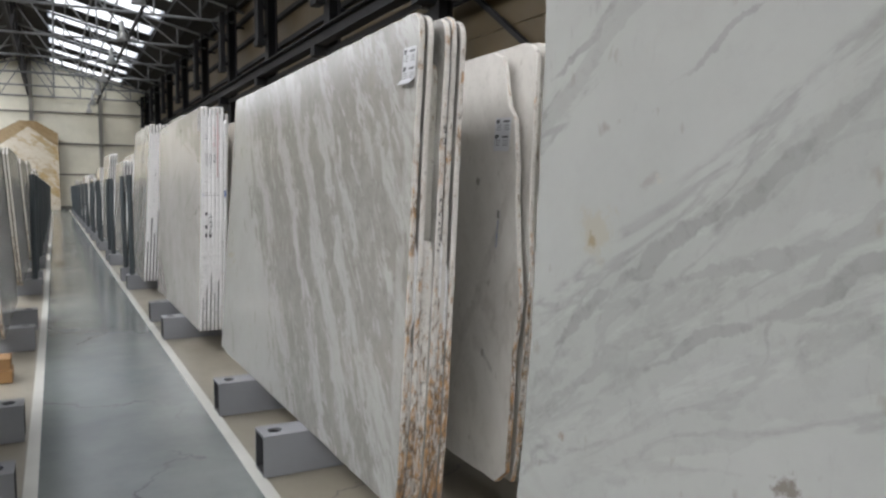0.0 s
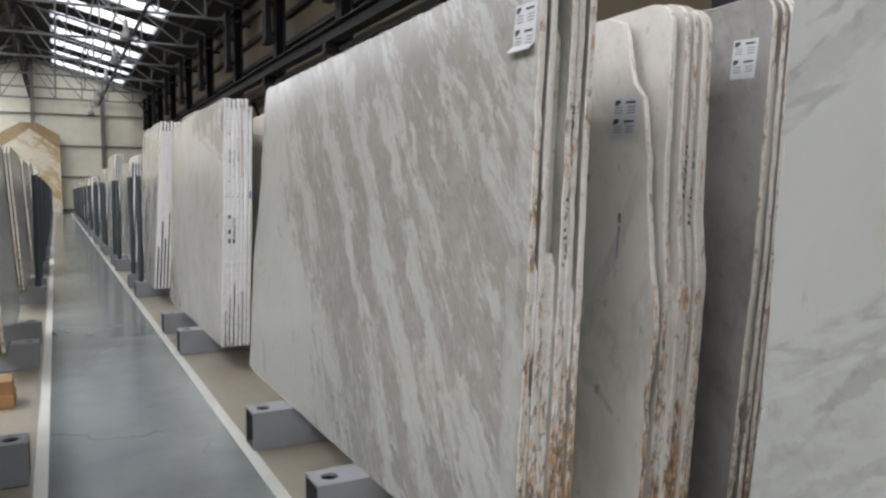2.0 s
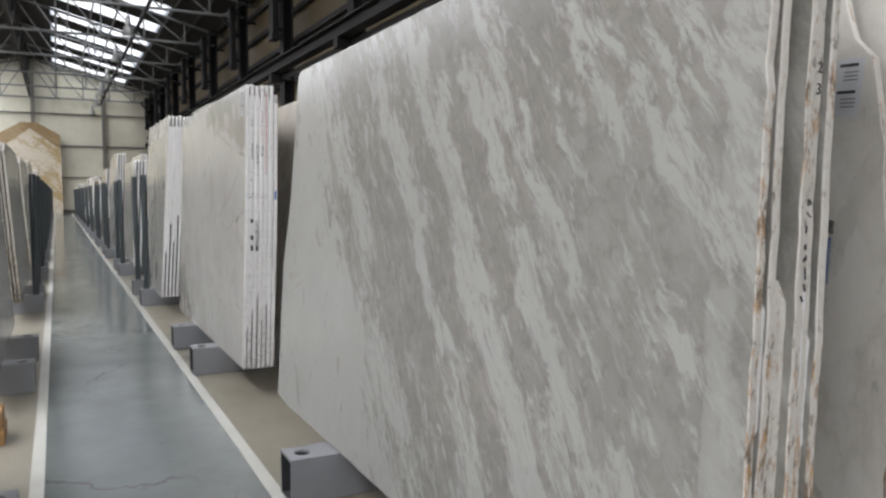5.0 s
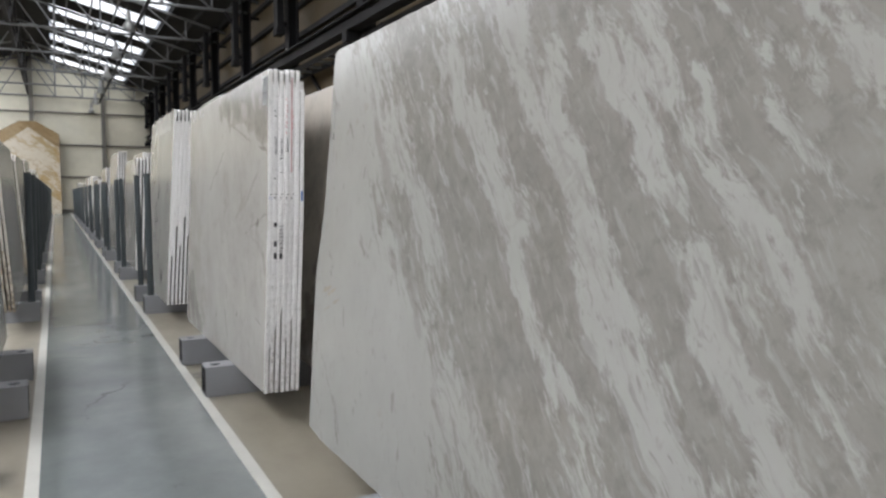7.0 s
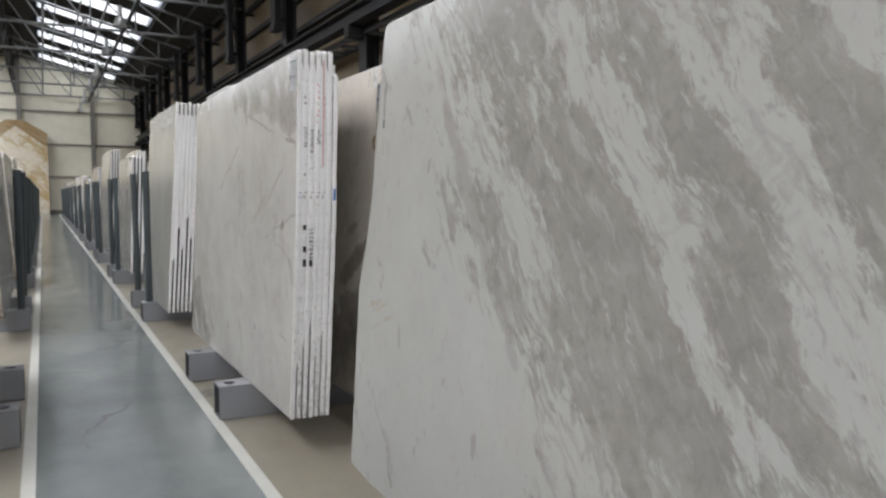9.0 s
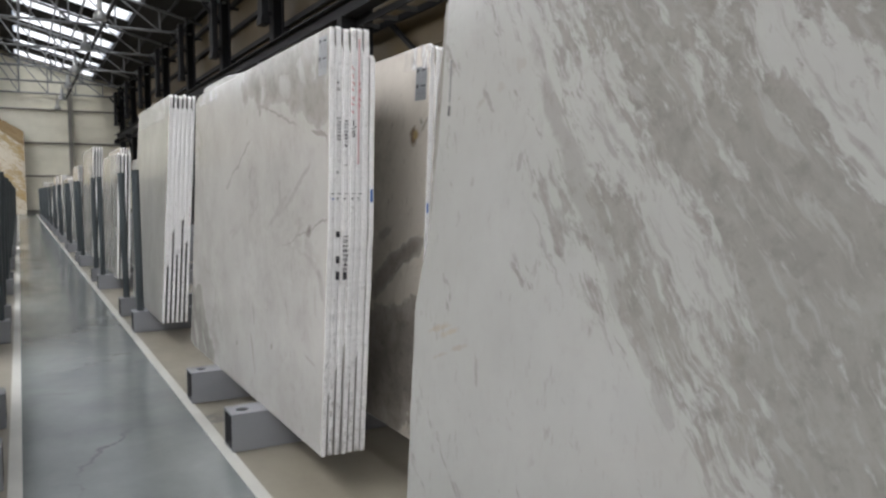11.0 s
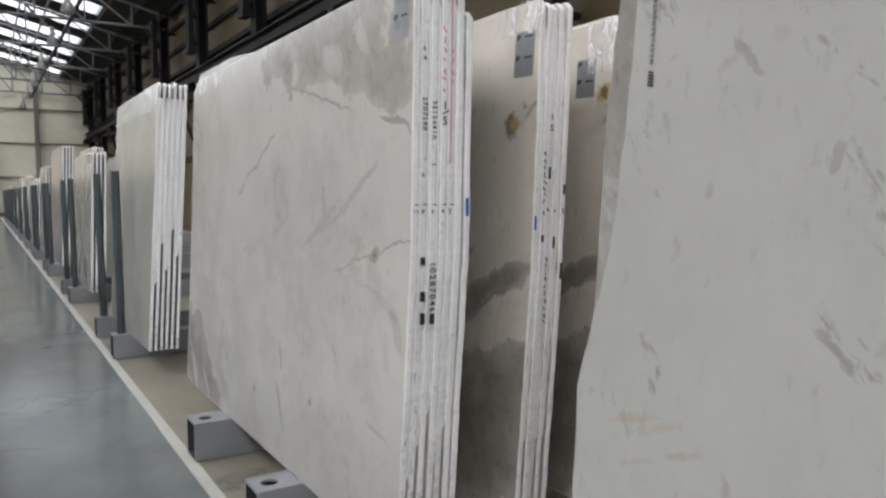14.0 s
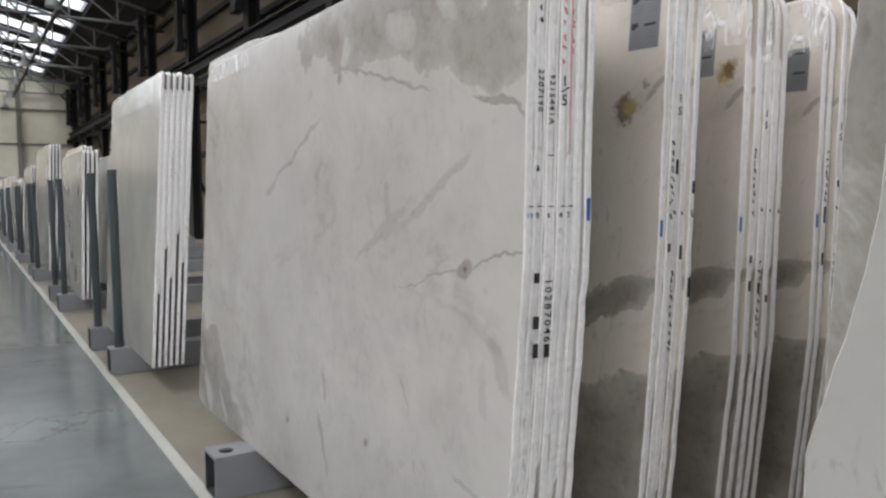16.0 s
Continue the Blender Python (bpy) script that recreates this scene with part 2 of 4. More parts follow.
    mott = noise_tex(nt, v, 22.0, 5, 0.7)
    spread = noise_tex(nt, v, 7.0, 6, 0.65)
    col = mix(nt, mathn(nt, "MULTIPLY", mathn(nt, "ADD", mathn(nt, "MULTIPLY", mask, 0.9), 0.06), ramp(nt, mott, [(0.36, 0.5), (0.5, 0.0)])), col, tuple(c * 0.72 for c in grey))
    col = mix(nt, mathn(nt, "MULTIPLY", mask, ramp(nt, spread, [(0.5, 0.0), (0.68, 0.45)])), col, tuple(0.5 * (a_ + b_) for a_, b_ in zip(light, grey)))
    nt.links.new(col, b.inputs["Base Color"])
    nt.links.new(ramp(nt, tone, [(0.2, rough - 0.04), (0.8, rough + 0.06)]), b.inputs["Roughness"])
    b.inputs["IOR"].default_value = 1.47
    return m


def broken_edge(name, base, stain, amount, dark=0.0):
    """Sawn or broken slab edge with rust that has run down it, saw lines and dirt."""
    m, nt, b = nodes_of(name)
    v = coords(nt, scale=(1, 1, 1))
    info = nt.nodes.new("ShaderNodeObjectInfo")
    def shifted(scale):
        sh = nt.nodes.new("ShaderNodeVectorMath")
        sh.operation = "MULTIPLY_ADD"
        nt.links.new(info.outputs["Random"], sh.inputs[0])
        sh.inputs[1].default_value = (31.0, 17.0, 23.0)
        nt.links.new(coords(nt, scale=scale), sh.inputs[2])
        return sh.outputs[0]
    grain, runs, lines = shifted((1.6, 1, 1)), shifted((2.4, 1, 0.55)), shifted((0.25, 1, 2.2))
    n1 = noise_tex(nt, runs, 34.0, 8, 0.74)
    n2 = noise_tex(nt, grain, 2.6, 5, 0.6)
    n3 = noise_tex(nt, v, 60.0, 4, 0.6)
    saw = noise_tex(nt, lines, 34.0, 4, 0.6)
    col = mix(nt, ramp(nt, n3, [(0.3, 0.0), (0.7, 1.0)]), tuple(c * 0.86 for c in base), base)
    col = mix(nt, ramp(nt, saw, [(0.55, 0.0), (0.72, 0.35 if dark > 0.4 else 0.12)]), col, tuple(c * 0.68 for c in base))
    sep = nt.nodes.new("ShaderNodeSeparateXYZ")
    nt.links.new(v, sep.inputs[0])
    low = mathn(nt, "MAXIMUM", mathn(nt, "MULTIPLY", mathn(nt, "SUBTRACT", 0.60, sep.outputs["Z"]), 0.2), -0.055)
    field = mathn(nt, "ADD", mathn(nt, "MULTIPLY", n1, mathn(nt, "ADD", n2, 0.5)), low)
    s = ramp(nt, field, [(0.56 - amount, 0.0), (0.60 - amount, 0.55), (0.68 - amount, 1.0)])
    tints = noise_tex(nt, grain, 24.0, 4)
    rust = mix(nt, ramp(nt, tints, [(0.44, 0.0), (0.56, 1.0)]), tuple(c * 0.30 for c in stain), stain)
    rust = mix(nt, ramp(nt, tints, [(0.60, 0.0), (0.70, 1.0)]), rust, tuple(min(1.0, c * 1.2) for c in stain))
    col = mix(nt, mathn(nt, "MULTIPLY", s, 0.88), col, rust)
    d = ramp(nt, mathn(nt, "ADD", noise_tex(nt, grain, 30.0, 5), mathn(nt, "MULTIPLY", low, 0.6)), [(0.60, 0.0), (0.66, 1.0)])
    col = mix(nt, mathn(nt, "MULTIPLY", d, dark), col, (0.09, 0.07, 0.05))
    nt.links.new(col, b.inputs["Base Color"])
    b.inputs["Roughness"].default_value = 0.75
    bump(nt, b, n1, 0.6, 0.01)
    return m


def epoxy_floor(name, a, c, rough, seed):
    m, nt, b = nodes_of(name)
    v = coords(nt, loc=(seed, seed, 0))
    big = noise_tex(nt, v, 0.9, 7, 0.62)
    mid = noise_tex(nt, coords(nt, scale=(1, 0.6, 1), loc=(seed, 3, 0)), 2.2, 7, 0.65)
    fine = noise_tex(nt, v, 45.0, 4)
    col = mix(nt, ramp(nt, big, [(0.3, 0.0), (0.7, 1.0)]), a, c)
    col = mix(nt, ramp(nt, mid, [(0.45, 0.0), (0.75, 0.35)]), col, tuple(x * 0.72 for x in a))
    col = mix(nt, mathn(nt, "MULTIPLY", fine, 0.12), col, tuple(x * 0.5 for x in a))
    # hairline cracks
    cr = add(nt, "ShaderNodeTexVoronoi", Scale=0.33)
    cr.feature = "DISTANCE_TO_EDGE"
    wv = noise_tex(nt, v, 1.5, 6)
    ve = nt.nodes.new("ShaderNodeVectorMath")
    ve.operation = "ADD"
    nt.links.new(v, ve.inputs[0])
    nt.links.new(mathn(nt, "MULTIPLY", wv, 1.3), ve.inputs[1])
    nt.links.new(ve.outputs[0], cr.inputs["Vector"])
    line = ramp(nt, cr.outputs["Distance"], [(0.0, 1.0), (0.006, 0.0)])
    line = mathn(nt, "MULTIPLY", line, ramp(nt, noise_tex(nt, v, 0.7, 3), [(0.47, 0.0), (0.55, 0.75)]))
    col = mix(nt, line, col, (0.08, 0.085, 0.085))
    nt.links.new(col, b.inputs["Base Color"])
    nt.links.new(ramp(nt, mid, [(0.3, rough), (0.75, rough + 0.14)]), b.inputs["Roughness"])
    bump(nt, b, noise_tex(nt, v, 3.0, 3), 0.04, 0.02)
    return m


M = {}
M["grp"], _nt, _b = nodes_of("translucent_rooflight_sheet")
_tr = add(_nt, "ShaderNodeBsdfTranslucent", Color=(0.80, 0.83, 0.84, 1))
_mx = add(_nt, "ShaderNodeMixShader", Fac=0.12)
_b.inputs["Base Color"].default_value = (0.7, 0.72, 0.72, 1)
_nt.links.new(_tr.outputs[0], _mx.inputs[1])
_nt.links.new(_b.outputs[0], _mx.inputs[2])
_nt.links.new(_mx.outputs[0], _nt.nodes["Material Output"].inputs[0])
M["epoxy"] = epoxy_floor("epoxy_grey_blue", (0.150, 0.174, 0.174), (0.255, 0.278, 0.272), 0.10, 1)
M["tan"] = epoxy_floor("sand_coloured_floor", (0.272, 0.250, 0.198), (0.345, 0.32, 0.258), 0.3, 7)
M["line"] = plain("white_line_paint", (0.62, 0.62, 0.58), 0.4, var=0.12, grain=60)
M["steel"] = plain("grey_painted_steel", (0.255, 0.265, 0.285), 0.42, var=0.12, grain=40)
# near-black steel: shade inside the hollow beams put into colour, also the post caps
M["steel_in"] = plain("hollow_shade_and_cap_steel", (0.05, 0.052, 0.056), 0.7, var=0.3)
M["post"] = plain("blue_grey_post_paint", (0.055, 0.068, 0.076), 0.4, var=0.2, grain=40)
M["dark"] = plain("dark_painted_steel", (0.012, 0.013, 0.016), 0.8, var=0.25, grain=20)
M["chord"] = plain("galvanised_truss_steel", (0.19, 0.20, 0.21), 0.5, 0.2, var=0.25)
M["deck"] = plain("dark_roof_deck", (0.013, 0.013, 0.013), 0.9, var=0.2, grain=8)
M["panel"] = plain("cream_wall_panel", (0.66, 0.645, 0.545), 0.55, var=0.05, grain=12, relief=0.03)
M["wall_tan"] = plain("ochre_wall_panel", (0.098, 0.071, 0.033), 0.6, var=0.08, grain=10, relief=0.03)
M["girt"] = plain("grey_wall_girt", (0.16, 0.155, 0.14), 0.6, var=0.15)
M["paper"] = plain("label_paper", (0.50, 0.515, 0.54), 0.35, var=0.05, relief=0.02)
M["paper_grey"] = plain("grey_label_paper", (0.19, 0.2, 0.215), 0.3, var=0.05, relief=0.02)
M["ink"] = plain("black_ink", (0.02, 0.02, 0.025), 0.5, var=0.1)
M["ink_grey"] = plain("grey_print", (0.16, 0.165, 0.18), 0.5, var=0.1)
M["red"] = plain("red_crayon", (0.55, 0.12, 0.14), 0.7, var=0.3)
M["pink"] = plain("faded_red_crayon", (0.66, 0.42, 0.43), 0.7, var=0.25, grain=60)
M["blue"] = plain("blue_crayon", (0.03, 0.13, 0.42), 0.6, var=0.2)
M["wood"] = plain("sawn_timber", (0.30, 0.17, 0.07), 0.7, var=0.25, grain=25, relief=0.2)
M["lamp"] = plain("lamp_aluminium", (0.5, 0.51, 0.51), 0.35, 0.7, var=0.06)
M["film"], _nt, _b = nodes_of("clear_plastic_film")
_b.inputs["Base Color"].default_value = (0.86, 0.87, 0.88, 1)
_b.inputs["Roughness"].default_value = 0.15
_cl = add(_nt, "ShaderNodeBsdfTransparent")
_mx = add(_nt, "ShaderNodeMixShader")
_fold = noise_tex(_nt, coords(_nt, scale=(1, 1, 0.22)), 16.0, 3, 0.5, 0.6)
_fold = mathn(_nt, "ABSOLUTE", mathn(_nt, "SUBTRACT", _fold, 0.5))
_nt.links.new(ramp(_nt, _fold, [(0.0, 0.75), (0.02, 0.45), (0.06, 0.07)]), _mx.inputs[0])
_nt.links.new(_cl.outputs[0], _mx.inputs[1])
_nt.links.new(_b.outputs[0], _mx.inputs[2])
_nt.links.new(_mx.outputs[0], _nt.nodes["Material Output"].inputs[0])
BROWN, OCHRE, SLATE = (0.15, 0.09, 0.045), (0.40, 0.30, 0.14), (0.26, 0.245, 0.22)
ZONES = ((-1.2, 0.60), (-0.55, 0.50), (-0.28, 0.66), (-0.13, 0.72), (-0.045, 0.28), (0.02, 0.52), (0.10, 0.20), (0.18, 0.86), (0.25, 0.7), (0.33, 0.2), (0.39, 0.28), (0.46, 0.85), (0.54, 0.66), (0.64, 0.22), (0.73, 0.8), (0.93, 0.82), (1.02, 0.5), (1.10, 0.25), (1.18, 0.4), (1.26, 0.44), (1.33, 0.1), (1.5, 0.0))
M["flame"] = marble("flame_grey_marble", (0.415, 0.416, 0.397), (0.262, 0.253, 0.235), (0.17, 0.15, 0.125), 36, 3.4, 0.495, 0.028, 3.0, veins=0.2, scale=1.45, warp_by=0.14, grit=0.3, cloud_by=0.08, feather=0.6, flecks=0.4, zones=(34, -1.2, 1.5, 0.22, ZONES),
                    marks=((2.75, 1.43, 0.012, 0.06, 30, 0.6, 0.8), (2.6, 1.23, 0.012, 0.03, -20, 0.6, 0.6), (2.44, 1.0, 0.008, 0.16, 38, 0.4, 0.6), (2.34, 1.2, 0.04, 0.42, 35, 0.6, 2.2), (2.12, 0.86, 0.045, 0.26, 33, 0.6, 2.2), (0.16, 1.52, 0.035, 0.10, 20, 0.8, 1.2), (0.05, 0.55, 0.06, 0.5, 4, -0.7, 1.0), (0.06, 1.3, 0.05, 0.4, 6, -0.5, 1.0)), spots=((3.00, 0.70, 0.06, (0.37, 0.335, 0.27), 5.0), (2.95, 0.71, 0.05, (0.37, 0.33, 0.26), 5.0), (2.90, 0.705, 0.055, (0.39, 0.35, 0.28), 5.0), (2.96, 0.62, 0.05, (0.36, 0.33, 0.28), 5.0), (2.86, 0.66, 0.045, (0.36, 0.33, 0.28), 5.0), (2.80, 1.41, 0.026, (0.34, 0.33, 0.30), 2.0), (2.93, 1.44, 0.014, (0.34, 0.33, 0.30), 2.0), (2.88, 0.92, 0.02, (0.38, 0.37, 0.34), 2.0), (0.45, 1.6, 0.06, SLATE), (2.6, 1.5, 0.03, (0.36, 0.35, 0.32)), (2.7, 1.45, 0.025, (0.36, 0.35, 0.32)), (2.3, 0.3, 0.04, (0.38, 0.37, 0.34))))
M["grey_flame"] = marble("shaded_flame_marble", (0.43, 0.425, 0.40), (0.27, 0.26, 0.24), (0.17, 0.15, 0.125), 30, 2.4, 0.46, 0.05, 5.0, veins=0.3, scale=1.4, warp_by=0.16, grit=0.16)
M["white"] = marble("white_marble_grey_veins", (0.395, 0.405, 0.388), (0.225, 0.228, 0.223), (0.22, 0.20, 0.16), -57, 3.2, 0.70, 0.09, 11.0, veins=0.10, scale=0.9, base_streaks=0.35,
                    bands=((-57.5, 2.17, 0.16, 0.6, 3.6, 3.2, 0.10, True), (-60, 1.95, 0.12, 0.6, 3.6, 3.2, 0.12, True), (-63, 1.72, 0.10, 0.5, 2.9, 2.5, 0.16, True), (-54, 2.80, 0.06, 0.8, 3.6, 3.2, 0.10, True)),
                    marks=((2.78, 0.85, 0.021, 0.22, -52, 0.6, 1.9), (2.5, 1.04, 0.024, 0.286, -58, 0.675, 1.9), (2.27, 1.17, 0.028, 0.22, -50, 0.675, 1.9), (2.12, 1.3, 0.025, 0.176, -50, 0.512, 1.9), (2.72, 0.72, 0.015, 0.242, -62, 0.512, 1.9), (2.42, 0.86, 0.018, 0.264, -66, 0.6, 1.9), (2.16, 0.99, 0.022, 0.22, -62, 0.637, 1.9), (2.32, 1.02, 0.015, 0.242, -75, 0.512, 1.9), (2.58, 0.93, 0.013, 0.176, -70, 0.463, 1.9), (2.8, 1.5, 0.011, 0.143, -58, 0.512, 1.9), (2.4, 1.43, 0.008, 0.132, -62, 0.425, 1.9), (2.12, 1.08, 0.014, 0.176, -45, 0.425, 1.9), (2.25, 0.9, 0.008, 0.11, -10, 0.425, 1.9)),
                    spots=((2.74, 1.06, 0.07, (0.36, 0.345, 0.29)), (2.745, 1.045, 0.018, (0.27, 0.23, 0.15)), (2.56, 1.18, 0.03, (0.30, 0.295, 0.275), 2.2), (2.53, 1.18, 0.016, (0.4, 0.38, 0.34)), (2.2, 0.65, 0.032, (0.16, 0.14, 0.12)), (2.83, 0.55, 0.016, (0.25, 0.21, 0.17))))
# grey clouds along the top, thin veins and a crack, and the broken-up grey foot at the far end
CREAM_CLOUDS = ((0.62, 1.72, 0.2, 0.72, 84, 0.806, 2.21), (1.05, 1.69, 0.09, 0.13, 30, 0.975, 2.04), (0.22, 1.55, 0.12, 0.3, 75, 0.715, 2.04), (0.6, 1.645, 0.06, 0.1, 70, -0.6, 1.53), (0.35, 1.68, 0.05, 0.09, 40, -0.7, 1.53))
CREAM_VEINS = ((0.7, 1.525, 0.0095, 0.38, 76, 0.675, 1.5), (0.1, 1.385, 0.0115, 0.13, 74, 0.837, 1.5), (1.42, 1.32, 0.015, 0.36, -66, 0.4185, 1.5), (0.42, 1.16, 0.021, 0.26, -60, 0.4185, 1.5), (0.72, 1.03, 0.024, 0.26, -62, 0.4185, 1.5), (0.66, 1.15, 0.027, 0.09, 10, 0.4995, 1.5), (0.11, 0.995, 0.0055, 0.14, -78, 0.756, 1.5), (0.42, 0.93, 0.0055, 0.26, -77, 0.5805, 1.5), (0.24, 0.975, 0.033, 0.05, -60, 0.837, 1.5), (0.25, 0.88, 0.06, 0.14, 12, 0.2092, 1.5), (0.08, 0.72, 0.027, 0.12, 35, 0.2903, 1.5), (0.16, 0.66, 0.03, 0.08, 10, 0.2092, 1.5))
CREAM_FOOT = ((2.62, 0.16, 0.3, 0.62, 52, 1, 1.53), (2.3, 0.08, 0.16, 0.3, 60, 1, 1.7), (2.66, 0.12, 0.05, 0.16, 30, -0.648, 2.04), (2.4, 0.1, 0.03, 0.12, 40, -0.64, 2.04), (2.78, 0.28, 0.03, 0.1, 20, -0.64, 2.04), (1.14, 0.48, 0.016, 0.07, 25, 0.45, 1.53), (1.14, 0.24, 0.022, 0.14, 20, 0.45, 1.7), (0.55, 0.58, 0.014, 0.09, 30, 0.375, 1.53), (0.22, 0.4, 0.014, 0.1, 70, 0.375, 1.53), (1.7, 1.2, 0.02, 0.06, -50, 0.3, 1.7))
M["cream"] = marble("pale_marble_thin_veins", (0.50, 0.49, 0.467), (0.265, 0.25, 0.23), (0.19, 0.175, 0.15), 55, 1.15, 0.56, 0.10, 21.0, veins=0.35, base_streaks=0.32, flecks=0.2,
                    marks=CREAM_CLOUDS + CREAM_VEINS + CREAM_FOOT,
                    spots=((0.24, 0.97, 0.012, (0.12, 0.11, 0.10)), (2.6, 1.25, 0.008, SLATE), (1.2, 0.8, 0.008, SLATE), (0.8, 0.35, 0.02, SLATE), (1.5, 0.25, 0.02, SLATE)))
# the low dark marks are stone clouds, deepened with the shade between bundles
for key, spots in (("cloudy", ()), ("cloudy_spot", ((0.14, 1.40, 0.055, BROWN), (0.125, 1.405, 0.03, OCHRE), (0.07, 1.46, 0.02, SLATE))), ("cloudy_top", ((0.06, 1.535, 0.045, OCHRE), (0.055, 1.53, 0.03, BROWN)))):
    M[key] = marble(key + "_beige_marble", (0.65, 0.606, 0.54), (0.215, 0.195, 0.176), (0.14, 0.11, 0.08), -60, 1.8, 0.60, 0.09, 33.0, veins=0.35, base_streaks=0.4, grit=0.15, flecks=0.35,
                    marks=((0.3, 0.28, 0.34, 0.75, -68, 0.874, 1.6), (0.14, 0.5, 0.16, 0.34, -60, 0.828, 1.8), (0.16, 0.87, 0.055, 0.3, -66, 0.782, 2), (0.4, 0.74, 0.07, 0.26, -60, 0.69, 2), (0.24, 0.68, 0.06, 0.2, -55, -0.874, 1.4), (0.22, 0.8, 0.012, 0.16, -62, 0.736, 1.4), (0.04, 1.46, 0.016, 0.06, -45, 0.644, 1.6), (0.4, 0.95, 0.03, 0.14, -60, 0.46, 2)), spots=spots)
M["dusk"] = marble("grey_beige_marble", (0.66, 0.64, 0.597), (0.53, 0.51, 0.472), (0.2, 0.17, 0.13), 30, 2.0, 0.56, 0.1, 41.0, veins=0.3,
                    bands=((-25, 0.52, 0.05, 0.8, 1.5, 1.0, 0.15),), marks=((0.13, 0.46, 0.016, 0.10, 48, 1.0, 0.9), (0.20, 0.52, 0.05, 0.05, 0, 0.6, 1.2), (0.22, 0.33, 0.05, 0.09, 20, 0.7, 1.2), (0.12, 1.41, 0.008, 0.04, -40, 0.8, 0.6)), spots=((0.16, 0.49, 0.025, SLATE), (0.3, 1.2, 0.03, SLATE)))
# darker copy of the grey marble, with the back rows' deep shade painted in
M["dusk_shade"] = marble("shaded_grey_marble", (0.33, 0.321, 0.313), (0.2, 0.195, 0.192), (0.14, 0.12, 0.10), 25, 1.8, 0.52, 0.1, 47.0, veins=0.4,
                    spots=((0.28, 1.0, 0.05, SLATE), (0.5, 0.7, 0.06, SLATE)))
M["plainm"] = marble("plain_grey_marble", (0.36, 0.362, 0.338), (0.29, 0.288, 0.267), (0.25, 0.23, 0.2), 20, 1.5, 0.56, 0.12, 55.0, veins=0.3)
M["onyx"] = marble("gold_veined_onyx", (0.64, 0.60, 0.51), (0.42, 0.31, 0.15), (0.30, 0.20, 0.09), -55, 3.0, 0.52, 0.05, 63.0, veins=0.5, scale=0.6)
M["onyx_brown"] = marble("brown_onyx", (0.36, 0.27, 0.15), (0.26, 0.18, 0.09), (0.2, 0.12, 0.05), -50, 3.0, 0.5, 0.08, 71.0, scale=0.7)
M["edge_rust"] = broken_edge("rust_stained_edge", (0.76, 0.735, 0.69), (0.46, 0.235, 0.065), 0.06, 0.55)
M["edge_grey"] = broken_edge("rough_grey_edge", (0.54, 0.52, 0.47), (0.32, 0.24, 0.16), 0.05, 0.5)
M["edge_white"] = broken_edge("white_resin_edge", (0.95, 0.95, 0.95), (0.66, 0.65, 0.62), -0.1, 0.2)


# ---- shapes ----
def part(name, bm, material, parent=None, label="", at=None):
    """Links a bmesh as one mesh object, under parent if given."""
    me = bpy.data.meshes.new(name)
    bm.to_mesh(me)
    bm.free()
    for m in (material if isinstance(material, (list, tuple)) else [material]):
        me.materials.append(m)
    ob = new(name, me)
    if parent is not None:
        ob.parent = parent
    if at is not None:
        ob.matrix_basis = at
    if label:
        ob["label"] = label
    return ob


def add_box(bm, x0, y0, z0, x1, y1, z1, bevel=0.0, mi=0):
    vs = [bm.verts.new((x, y, z)) for z in (z0, z1) for y in (y0, y1) for x in (x0, x1)]
    fs = [bm.faces.new([vs[i] for i in q]) for q in ((0, 2, 3, 1), (4, 5, 7, 6), (0, 1, 5, 4), (2, 6, 7, 3), (0, 4, 6, 2), (1, 3, 7, 5))]
    for f in fs:
        f.material_index = mi
    if bevel:
        es = list({e for f in fs for e in f.edges})
        bmesh.ops.bevel(bm, geom=es, offset=bevel, segments=2, affect="EDGES", profile=0.6, material=-1)
    return bm


def box(*a, **k):
    return add_box(bmesh.new(), *a, **k)


def add_rod(bm, p, q, r, n=8):
    """A round bar from p to q."""
    p, q = Vector(p), Vector(q)
    d = q - p
    m = Matrix.Translation((p + q) / 2) @ d.to_track_quat("Z", "Y").to_matrix().to_4x4()
    bmesh.ops.create_cone(bm, cap_ends=True, segments=n, radius1=r, radius2=r, depth=d.length, matrix=m)
    return bm


def add_bar(bm, p, q, w, h):
    """A square-edged bar from p to q."""
    p, q = Vector(p), Vector(q)
    d = q - p
    m = Matrix.Translation((p + q) / 2) @ d.to_track_quat("Z", "Y").to_matrix().to_4x4() @ Matrix.Diagonal((w, h, d.length, 1))
    bmesh.ops.create_cube(bm, size=1.0, matrix=m)
    return bm


# ---- setting ----
def structure(name, bm, material, label, category):
    return tagged(part(name, bm, material), label, category, kind="structure")


structure("floor", box(WALL_W - 0.2, WALL_S - 0.2, -0.2, WALL_E + 0.2, WALL_N + 0.2, -0.004), M["tan"], "sand-coloured sealed concrete floor under the racks", "floor")
LINE_W, LINE_E = 0.215, 1.17
structure("aisle_floor", box(LINE_W, WALL_S, -0.1, LINE_E, WALL_N, 0.0), M["epoxy"], "glossy blue-grey epoxy aisle floor between white lines", "floor")
for xc in (LINE_W, LINE_E):
    structure("floor_line", box(xc - 0.03, WALL_S, -0.05, xc + 0.03, WALL_N - 0.1, 0.003), M["line"], "white painted line along the aisle edge", "floor line")

# ground outside
structure("ground", box(-2500, -2500, -0.6, 2500, 2500, -0.25), M["tan"], "bare ground around the hall", "ground")


